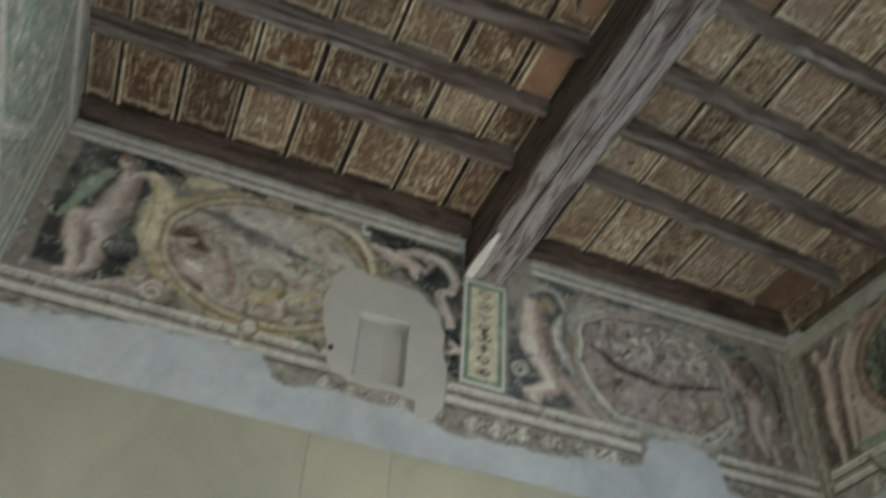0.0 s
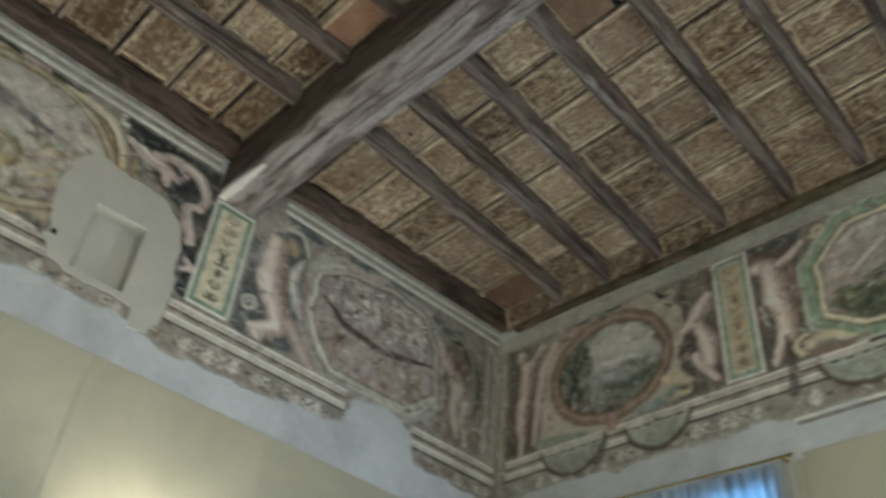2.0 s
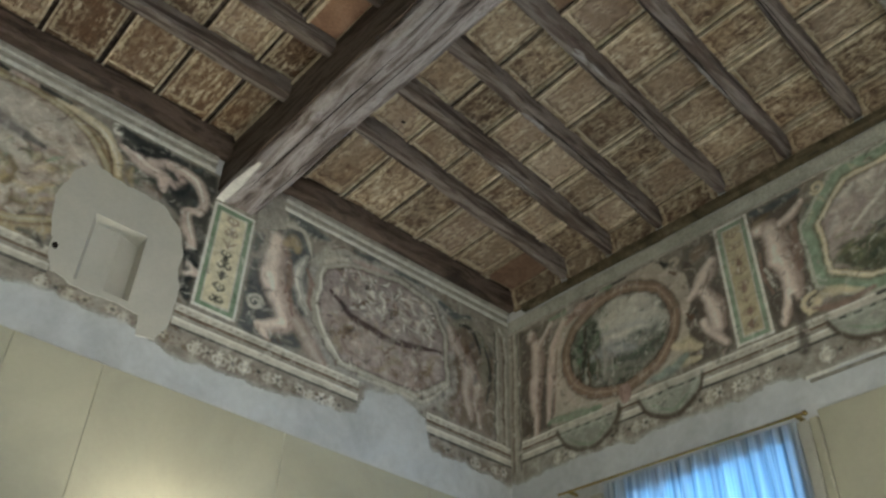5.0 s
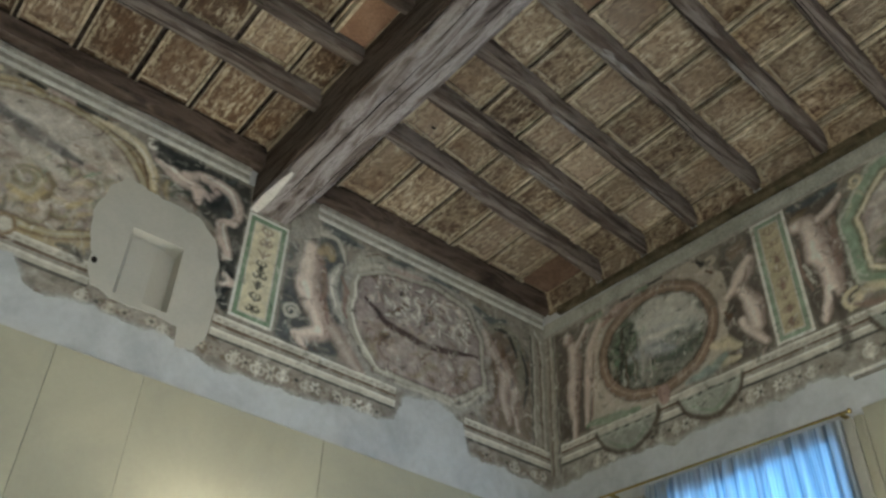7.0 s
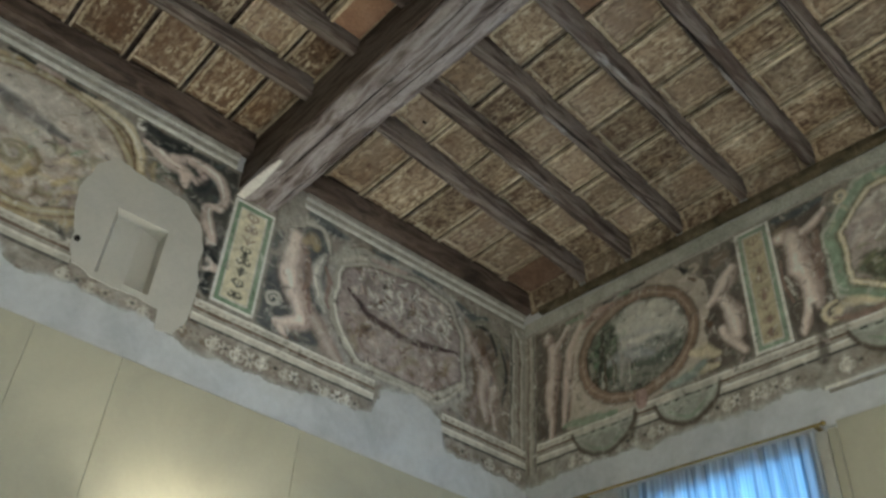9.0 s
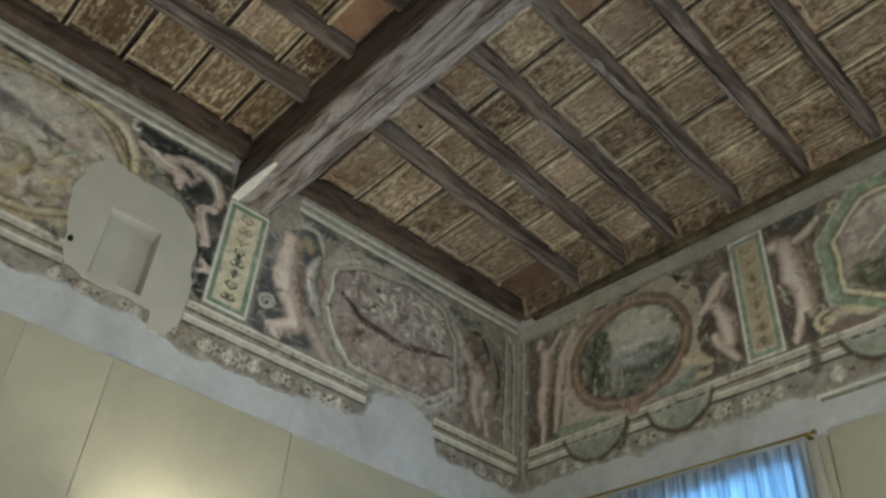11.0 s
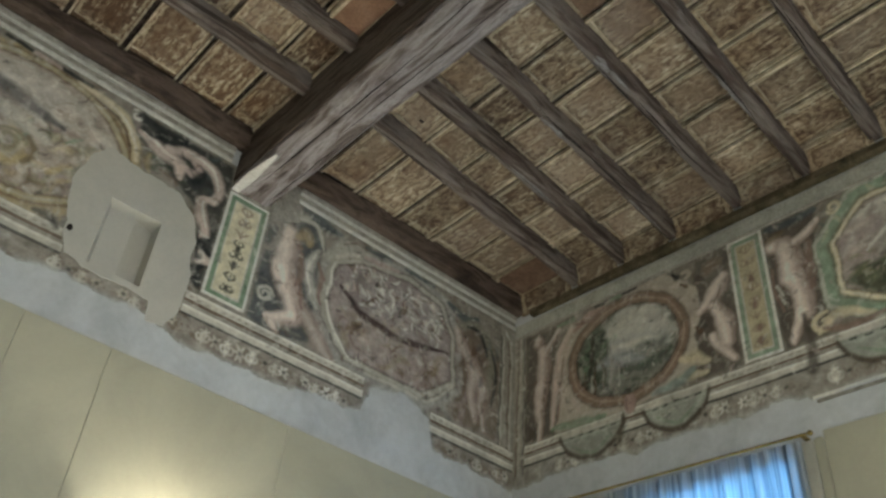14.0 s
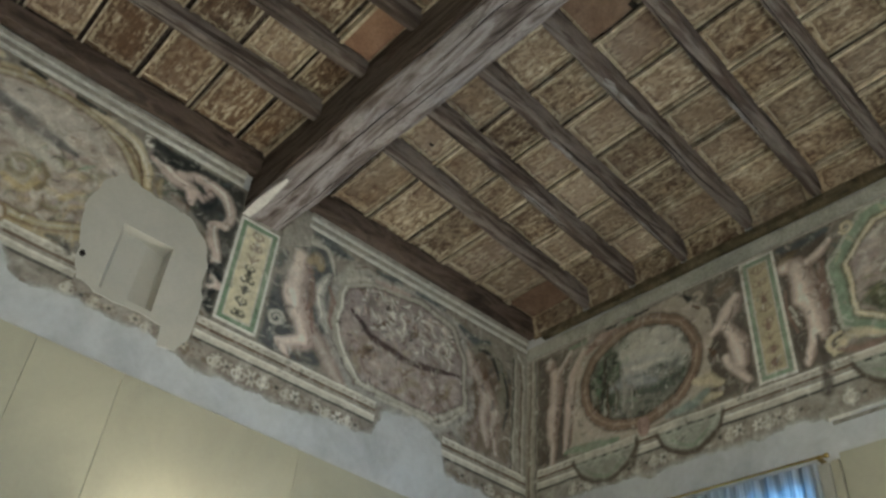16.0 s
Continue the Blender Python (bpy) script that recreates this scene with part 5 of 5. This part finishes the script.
fb.fill([(0.60, 5.20), (0.80, 5.44), (0.92, 5.36), (0.92, 5.10), (0.84, 4.92), (0.62, 4.95)], MOSS, 0.85, 5, 0.8)
fb.dabs(0.60, 0.98, 4.85, 5.42, 70, 0.07, [MOSS, INK, VERDE, SLATE], 1.0, 1.5, pic, 0.6)
fb.dabs(0.70, 1.45, 4.74, 4.98, 70, 0.08, [MOSS, INK, SLATE, VERDE, GREY], 0.2, 0.7, pic, 0.65)
fb.dabs(1.05, 1.50, 4.90, 5.10, 50, 0.06, [SLATE, GREY, MOSS], 0.6, 1.2, pic, 0.7)
for x, h, c in ((0.70, 0.20, UMBER), (0.79, 0.25, UMBER), (0.86, 0.18, PEARL), (0.93, 0.20, GREY), (1.00, 0.15, PEARL), (0.76, 0.14, PEARL)):
    fb.stroke([(x, 4.86), (x + 0.01, 4.86 + h)], [0.022, 0.014], c, 0.6, 0.75, 0.4, None, pic)
for pts, ws, c, al in (
    ([(1.28, 5.33), (1.36, 5.28), (1.42, 5.32)], [0.04, 0.08, 0.04], (0.32, 0.30, 0.27), 0.7), ([(0.70, 5.30), (0.80, 5.42), (0.96, 5.44)], [0.10, 0.14, 0.08], (0.13, 0.14, 0.115), 0.8),
    ([(0.92, 5.30), (1.10, 5.36), (1.30, 5.42)], [0.05, 0.09, 0.05], (0.46, 0.445, 0.39), 0.7), ([(0.95, 5.22), (1.15, 5.20), (1.30, 5.18)], [0.03, 0.06, 0.03], (0.34, 0.345, 0.34), 0.7),
    ([(0.84, 5.06), (0.98, 5.08), (1.12, 5.04), (1.22, 5.00)], [0.05, 0.11, 0.11, 0.05], (0.29, 0.30, 0.31), 0.75), ([(1.18, 5.10), (1.30, 5.06), (1.42, 5.08)], [0.05, 0.10, 0.06], (0.17, 0.18, 0.165), 0.8),
    ([(1.10, 4.96), (1.26, 4.92), (1.40, 4.98)], [0.05, 0.10, 0.06], (0.115, 0.125, 0.11), 0.8), ([(0.80, 5.34), (0.76, 5.10), (0.72, 4.92)], [0.02, 0.035, 0.03], (0.07, 0.06, 0.05), 0.8),
    ([(0.84, 5.14), (0.88, 5.00), (0.86, 4.88)], [0.016, 0.028, 0.02], (0.09, 0.08, 0.065), 0.8), ([(0.93, 5.16), (0.95, 5.02), (0.92, 4.90)], [0.02, 0.035, 0.02], (0.36, 0.34, 0.31), 0.75),
    ([(1.02, 5.14), (1.04, 5.00)], [0.025, 0.03], (0.34, 0.33, 0.33), 0.7), ([(0.66, 5.12), (0.68, 5.02)], [0.03, 0.04], (0.33, 0.31, 0.27), 0.7),
):
    fb.stroke(pts, ws, c, 0.8, al, 0.3, None, pic)
fb.rim(LOOP, 0.072, (0.225, 0.170, 0.135), fb.part("medallion_frame", medal, "russet painted frame"), 0.95, (0.36, 0.295, 0.235), (0.085, 0.06, 0.045))
fb.shape([([(0.29, 5.42), (0.31, 5.26), (0.28, 5.06)], [0.08, 0.13, 0.11]), ([(0.28, 5.08), (0.27, 4.88), (0.275, 4.70), (0.27, 4.58)], [0.11, 0.09, 0.06, 0.04]), ([(0.32, 5.39), (0.39, 5.46), (0.46, 5.54)], [0.06, 0.055, 0.04]), ([(0.25, 5.50), (0.26, 5.53)], [0.08, 0.07])], fb.part("painted_shape", None, "plain flesh-toned painted shape"), 0.80)
fb.shape([([(1.70, 5.17), (1.79, 5.24), (1.87, 5.32), (1.915, 5.39)], [0.04, 0.10, 0.11, 0.05]), ([(1.81, 5.17), (1.86, 5.06), (1.875, 4.87)], [0.08, 0.13, 0.09]), ([(1.77, 4.95), (1.82, 4.84), (1.90, 4.73)], [0.06, 0.07, 0.05])], fb.part("painted_shape", None, "plain flesh-toned painted shape"), 1.0)
fb.stroke([(1.76, 5.14), (1.83, 5.22), (1.90, 5.35)], [0.01, 0.018, 0.01], UMBER, 0.6, 0.7)
fb.shape([([(2.36, 5.42), (2.375, 5.27), (2.355, 5.15)], [0.10, 0.15, 0.13]), ([(2.38, 5.14), (2.415, 5.00), (2.405, 4.87)], [0.13, 0.13, 0.11]), ([(2.39, 4.86), (2.33, 4.76), (2.30, 4.69)], [0.08, 0.06, 0.04]), ([(2.39, 5.38), (2.49, 5.42), (2.61, 5.50)], [0.07, 0.065, 0.04]), ([(2.29, 5.44), (2.30, 5.47)], [0.10, 0.09])], fb.part("painted_shape", None, "plain flesh-toned painted shape"), 1.05)
fb.stroke([(2.28, 5.50), (2.34, 5.52)], [0.06, 0.06], (0.17, 0.14, 0.10), 0.6, 0.8)
for pts, ws, c in (
    ([(0.39, 4.72), (0.41, 5.00), (0.46, 5.30), (0.58, 5.50)], [0.04, 0.06, 0.06, 0.04], SKIN), ([(0.44, 4.74), (0.46, 5.00), (0.51, 5.28)], [0.016, 0.026, 0.016], SIENNA), ([(0.62, 5.54), (0.78, 5.50), (0.86, 5.54)], [0.03, 0.045, 0.03], SIENNA),
    
    ([(0.83, 5.605), (0.95, 5.605)], [0.034, 0.034], INK), ([(1.08, 5.61), (1.20, 5.61)], [0.030, 0.030], INK), ([(2.92, 5.61), (3.00, 5.61)], [0.028, 0.028], INK), ([(3.18, 5.61), (3.30, 5.61)], [0.028, 0.028], INK), ([(0.96, 5.60), (1.06, 5.60)], [0.03, 0.03], VERDE),
    ([(1.80, 5.50), (1.86, 5.52)], [0.09, 0.09], (0.20, 0.155, 0.12)),
    ([(1.52, 4.86), (1.62, 4.84), (1.72, 4.78)], [0.04, 0.10, 0.04], CREME), ([(1.48, 4.74), (1.60, 4.72), (1.70, 4.70)], [0.03, 0.07, 0.03], CREME),
    ([(0.40, 4.70), (0.62, 4.67), (0.86, 4.66)], [0.04, 0.08, 0.04], VERDE), ([(1.28, 4.68), (1.46, 4.70), (1.60, 4.76)], [0.04, 0.09, 0.05], (0.20, 0.25, 0.23)), ([(0.46, 5.58), (0.60, 5.59)], [0.03, 0.05], VERDE),
    ([(2.52, 5.36), (2.50, 5.20), (2.49, 5.02)], [0.05, 0.08, 0.04], SIENNA), ([(2.26, 5.12), (2.29, 5.04)], [0.02, 0.02], PEARL), ([(2.26, 5.05), (2.29, 4.98)], [0.02, 0.02], PEARL), ([(2.25, 5.26), (2.24, 5.08), (2.28, 4.92)], [0.02, 0.03, 0.02], SIENNA),
    ([(2.26, 5.59), (2.46, 5.58), (2.60, 5.59)], [0.05, 0.07, 0.05], SLATE),
):
    fb.stroke(pts, ws, c, 0.45, 0.85)
# the green octagon
OCTB = [(2.66, 4.90), (2.88, 4.75), (3.38, 4.745), (3.57, 5.02), (3.56, 5.31), (3.32, 5.50), (2.90, 5.505), (2.665, 5.27)]
green = fb.part("octagon_border", None, "wide green painted octagonal border")
fb.fill(grow(OCTB, 0.125), (0.235, 0.295, 0.225), 0.95, 3, 0.6, green)
fb.dabs(2.55, 3.7, 4.65, 5.6, 60, 0.10, [VERDE, (0.28, 0.33, 0.26), CREME], 0.6, 1.5, fb.inside(grow(OCTB, 0.12)), 0.45)
octa = fb.part("octagon", None, "octagonal painted mountain landscape in a green border")
pic = fb.fill(OCTB, (0.30, 0.265, 0.24), 1.0, 2, 0.5, octa)
fb.fill([(2.68, 4.96), (2.90, 4.76), (3.38, 4.75), (3.54, 5.00), (3.52, 5.14), (3.30, 5.12), (3.05, 5.02), (2.80, 5.02)], (0.10, 0.11, 0.078), 0.9, 7, 0.7)
fb.dabs(2.7, 3.5, 5.06, 5.48, 60, 0.14, [PEARL, ROSE, MAUVISH, GREY, CHALK], 0.6, 0.4, pic, 0.55)
fb.dabs(2.75, 3.5, 4.78, 5.12, 60, 0.11, [MOSS, INK, VERDE, (0.20, 0.20, 0.13)], 0.2, 0.5, pic, 0.6)
fb.dabs(3.15, 3.55, 5.02, 5.30, 24, 0.11, [SLATE, INK, MOSS], 0.6, 0.6, pic, 0.6)
fb.stroke([(2.86, 5.12), (3.02, 5.24), (3.24, 5.42)], [0.016, 0.032, 0.014], CHALK, 0.6, 0.7, 0.4, None, pic)
fb.stroke([(3.30, 5.20), (3.40, 5.30), (3.46, 5.22), (3.52, 5.26)], [0.016, 0.032, 0.02, 0.014], PEARL, 0.6, 0.7, 0.4, None, pic)
fb.rim(OCTB, 0.032, CREME, fb.part("octagon_frame", octa, "cream painted line"), 0.95, CHALK, (0.15, 0.13, 0.10))
ring_ = np.clip(fb.inside(grow(OCTB, 0.125), 1) - fb.inside(grow(OCTB, 0.10), 1), 0, 1)
fb.lay(ring_, PEARL, 0.75)
for pts, ws, c in (
    (spiral(2.73, 5.55, 0.05, 1.2, 3.6, 12, 0.7), [0.020, 0.030, 0.014], CREME), (spiral(2.50, 4.74, 0.07, 1.1, 1.2, 12, 0.7), [0.026, 0.042, 0.016], CREME), ([(2.46, 4.68), (2.60, 4.77), (2.80, 4.69)], [0.03, 0.07, 0.03], CREME),
    ([(2.50, 4.70), (2.64, 4.66), (2.86, 4.67)], [0.03, 0.06, 0.03], SIENNA), ([(3.08, 4.70), (3.16, 4.64)], [0.06, 0.08], ROSE),
):
    fb.stroke(pts, ws, c, 0.45, 0.85)
fb.upright(1.966, 2.225, 4.655, 5.625, (0.385, 0.342, 0.245), False, "tall painted panel with an ochre field and green border")
# painted cornice with hanging lunettes
fb.fill(rect(-0.1, BEND + 0.1, 4.1, 4.47), (0.27, 0.255, 0.225), 0.95, 2, 0.7)
for x0, x1 in ((0.12, 0.745), (0.745, 1.44), (1.44, 2.39), (2.39, 2.82), (2.82, 3.55), (3.55, BEND + 0.1)):
    fb.moulding(x0, x1, 4.640, fb.part("painted_moulding", None, "painted pale stone moulding"))
fb.scrolls(0.42, 2.30, 4.345, 4.462, 27, [PEARL, GREY, CHALK])
fb.scrolls(2.46, BEND, 4.320, 4.462, 25, [PEARL, GREY, CHALK])
fb.band(2.34, BEND + 0.1, 4.262, 4.294, CHALK, 0.9)
for cx, hw, dz in ((0.745, 0.28, 0.235), (1.44, 0.255, 0.245), (2.82, 0.27, 0.25), (3.55, 0.27, 0.25)):
    half = [(cx + hw * math.cos(a), 4.622 + dz * math.sin(a)) for a in [-math.pi * i / 20 for i in range(21)]]
    lun = fb.part("lunette", None, "grey-green painted lunette with a dark rim")
    fb.fill(half, (0.28, 0.285, 0.25), 1.0, 1, 0.5, lun)
    fb.stroke(half[1:-1:3], [0.028, 0.042, 0.042, 0.028], (0.095, 0.08, 0.065), 0.5, 0.9)
    fb.band(cx - hw * 0.96, cx + hw * 0.94, 4.585, 4.625, PEARL, 0.95)
    fb.band(cx - hw * 0.9, cx + hw * 0.88, 4.545, 4.562, (0.33, 0.34, 0.30), 0.9)
    for k in range(5):
        x = cx + hw * (-0.7 + 0.33 * k)
        fb.stroke([(x, 4.572), (x + 0.03, 4.573)], [0.014, 0.014], INK, 0.5, 0.75)
    fb.stroke([(cx - hw * 0.6, 4.50), (cx, 4.42), (cx + hw * 0.6, 4.50)], [0.016, 0.028, 0.016], VERDE, 0.6, 0.6)
for x in (2.93, 3.36):
    fb.band(x - 0.07, x + 0.07, 4.612, 4.638, INK, 0.85)
pend = fb.part("pendant", None, "small pinkish painted pendant under the medallion")
fb.fill(oval(1.085, 4.675, 0.058, 0.078, 16), (0.30, 0.225, 0.20), 1.0, 1, 0.4, pend)
fb.stroke([(1.06, 4.71), (1.05, 4.66), (1.08, 4.60)], [0.016, 0.024, 0.014], SIENNA, 0.6, 0.7)
fb.stroke([(1.02, 4.62), (1.00, 4.52), (0.98, 4.42)], [0.03, 0.05, 0.04], (0.11, 0.095, 0.075), 0.6, 0.7)
fb.stroke([(2.39, 4.84), (2.40, 4.66), (2.38, 4.46)], [0.03, 0.06, 0.06], (0.10, 0.09, 0.08), 0.5, 0.85)
corner = fb.part("corner_band", None, "grey painted corner band")
fb.band(0.0, 0.115, 4.40, 5.63, (0.27, 0.255, 0.225), 0.95, corner)
for x, c in ((0.105, INK), (0.04, UMBER), (0.065, PEARL)):
    fb.stroke([(x, 4.42), (x, 5.62)], [0.016, 0.016], c, 0.6, 0.6)
fb.dabs(0.0, BEND, 4.48, 5.62, 800, 0.050, [CHALK, PEARL, INK, UMBER, ROSE], 1.0, 1.5, None, 0.42)
fb.age(0.18, 0.22)
fb.lose([(-0.01, 5.64), (BEND + 0.01, 5.64), (BEND + 0.01, 4.27), *EDGE_B, (-0.01, 4.33)])
fb.build(frieze_b)
part("top_band", boxes((0.002, 6.0, -0.010, 0.0, 5.634, 5.762), bevel=0.002), BANDPAINT, frieze_b, "pale greenish-grey band along the top")
part("top_line", boxes((0.002, 6.0, -0.016, 0.0, 5.626, 5.640), bevel=0.002), GREYISH, frieze_b)
part("sill_shadow_line", boxes((2.36, 6.0, -0.006, 0.0, 4.244, 4.266)), STONE, frieze_b)
flat("far_ground", rect(BEND, 6.0, 4.27, 5.63), 0.004, GROUND, frieze_b)

# the west frieze
frieze_c = base("painted_frieze", C_M, "pale green and grey fresco frieze with a large framed field", "fresco", "painted friezes")
fc = Fresco(2.4, D - 0.002, 4.36, 5.735, 11, 0.010)
fc.fill(rect(2.3, 4.5, 4.3, 5.8), (0.30, 0.30, 0.27), warp=False)
OCTC = chamfered(1.9, 3.74, 4.64, 5.66, 0.42, 0.40)
fc.dabs(2.4, 4.4, 4.6, 5.7, 80, 0.16, [PEARL, VERDE, GREY, (0.34, 0.36, 0.31)], 0.9, 1.2, None, 0.5)
field = fc.part("framed_field", None, "pale greenish painted field in a broad frame")
pic = fc.fill(OCTC, (0.30, 0.33, 0.285), 1.0, 2, 0.5, field)
fc.dabs(2.4, 3.7, 4.7, 5.6, 90, 0.20, [PEARL, VERDE, (0.27, 0.30, 0.28), CHALK, GREY], 0.9, 0.8, pic, 0.5)
fc.rim(OCTC, 0.11, (0.38, 0.39, 0.345), fc.part("field_frame", field, "broad grey-green painted frame"), 0.9, CHALK, (0.17, 0.20, 0.165))
band = fc.part("corner_band", None, "pale painted corner band with green lines")
fc.band(4.03, D, 4.62, 5.72, (0.36, 0.36, 0.32), 0.9, band)
for x, c in ((4.05, VERDE), (4.10, CHALK), (4.17, (0.25, 0.28, 0.23)), (4.24, CHALK), (4.30, VERDE), (4.35, CHALK)):
    fc.stroke([(x, 4.62), (x, 5.70)], [0.024, 0.024], c, 0.6, 0.7)
fc.moulding(2.3, D + 0.1, 4.630, fc.part("painted_moulding", None, "painted pale stone moulding"))
fc.dabs(2.4, D, 4.5, 5.7, 300, 0.09, [CHALK, PEARL, VERDE, GREY, (0.20, 0.22, 0.19)], 1.2, 0.6, None, 0.5)
fc.age(0.35, 0.15)
fc.build(frieze_c)
flat("far_ground", rect(S, 2.4, 4.36, 5.735), 0.004, GREYISH, frieze_c)
part("cornice_fillet", boxes((S, D - 0.03, -0.022, 0.0, 5.737, 5.78), bevel=0.004), PALE, frieze_c)
part("cornice_top", boxes((S, D - 0.03, -0.034, 0.0, 5.785, 5.89), bevel=0.004), GREYISH, frieze_c)


# ---- window with its curtain ----
def window(number, m, x0, x1, z0, z1):
    ob = base("window_%d" % number, m, "tall window, its pale painted wooden frame added unseen", "window", kind="structure")
    part("window_frame", boxes((x0, x0 + 0.07, 0.44, 0.50, z0, z1), (x1 - 0.07, x1, 0.44, 0.50, z0, z1), (x0 + 0.07, x1 - 0.07, 0.44, 0.50, z0, z0 + 0.07), (x0 + 0.07, x1 - 0.07, 0.44, 0.50, z1 - 0.07, z1), ((x0 + x1) / 2 - 0.04, (x0 + x1) / 2 + 0.04, 0.44, 0.50, z0 + 0.07, z1 - 0.07)), WHITEPAINT, ob)
    part("window_sill", boxes((x0 - 0.05, x1 + 0.05, -0.06, 0.42, z0 - 0.05, z0 - 0.002), bevel=0.01), WHITEPAINT, ob)
    return ob


win = window(1, B_M, WIN[0], WIN[1], WIN[2], WIN[3])
part("casing", boxes((2.235, 2.300, -0.045, -0.001, 0.9, 4.02), bevel=0.006), CASING, win, "pale casing beside the curtain")
part("casing", boxes((2.302, 2.356, -0.030, -0.001, 0.9, 4.03), bevel=0.006), CREAM, win)
part("casing", boxes((0.74, 0.84, -0.045, -0.001, 0.9, 4.02), bevel=0.006), CASING, win)
# windows 2 to 4 are unseen, added as openings for the sky lamps
window(2, B_M, 4.2, 5.6, 1.0, 3.97)
window(4, C_M, -2.7, -1.3, 1.0, 3.97)
window(3, D_M, -1.1, 0.5, 1.0, 3.97)

curtain = base("curtain", B_M, "gathered sheer white curtain glowing blue with daylight from behind", "curtain")


def rod_z(x):
    return 4.036 + 0.025 * (2.30 - x)


bm = bmesh.new()
rows = []
cols = 320
for j, drop in enumerate((0.0, 0.02, 0.05, 0.10, 0.3, 0.7, 1.4, 2.3, 3.0)):
    line = []
    for i in range(cols + 1):
        u = i / cols
        x = 0.85 + 1.39 * u
        soft = 0.35 + 0.65 * min(1.0, j / 3)
        wander = 2.0 * noise.noise((u * 5, 0.0, drop * 0.3))
        pleat = abs(math.sin(u * 46 + wander)) ** 0.6 * 1.5 - 0.9 + 0.35 * math.sin(u * 131 + 3 * wander)
        line.append(bm.verts.new((x + 0.010 * math.sin(u * 92 + 2 * wander) * soft, -0.045 - 0.026 * pleat * soft, rod_z(x) - 0.010 - drop)))
    rows.append(line)
for a, b in zip(rows, rows[1:]):
    for i in range(cols):
        bm.faces.new((a[i], b[i], b[i + 1], a[i + 1]))
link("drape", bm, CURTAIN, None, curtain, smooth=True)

rod = base("curtain_rod", B_M, "thin brass curtain rod with a finial", "curtain rod")


def round_bar(x0, x1, r, y, z):
    bm = bmesh.new()
    bmesh.ops.create_cone(bm, cap_ends=True, segments=14, radius1=r, radius2=r, depth=x1 - x0, matrix=Matrix.Translation(((x0 + x1) / 2, y, z)) @ Matrix.Rotation(math.pi / 2 + 0.025, 4, "Y"))
    return bm


part("rod", round_bar(0.50, 2.30, 0.009, -0.085, rod_z(1.40)), BRASS, rod)
bm = bmesh.new()
bmesh.ops.create_uvsphere(bm, u_segments=14, v_segments=10, radius=0.016, matrix=Matrix.Translation((2.315, -0.085, 4.036)))
part("finial", bm, BRASS, rod)
for x in (0.60, 2.265):
    part("bracket", boxes((x - 0.012, x + 0.012, -0.092, 0.0, rod_z(x) - 0.012, rod_z(x) + 0.010), bevel=0.003), BRASS, rod)

# ---- wall lamp that throws its light upwards ----
sconce = base("wall_lamp", Matrix.Translation((1.84, D, 3.0)), "plain white half-bowl wall lamp shining upwards", "wall lamp")
bm = bmesh.new()
prof = [(0.03, -0.185), (0.11, -0.155), (0.170, -0.07), (0.19, 0.03), (0.182, 0.03), (0.162, -0.065), (0.103, -0.146), (0.02, -0.172)]
lines = []
for i in range(17):
    a = math.pi * i / 16
    lines.append([bm.verts.new((r * 1.1 * math.cos(a), -0.024 - r * math.sin(a), z)) for r, z in prof])
for a, b in zip(lines, lines[1:]):
    for k in range(len(prof) - 1):
        bm.faces.new((a[k], b[k], b[k + 1], a[k + 1]))
link("bowl", bm, WHITEPAINT, None, sconce, smooth=True)
part("back_plate", boxes((-0.07, 0.07, -0.036, -0.024, -0.17, 0.03), bevel=0.003), WHITEPAINT, sconce)
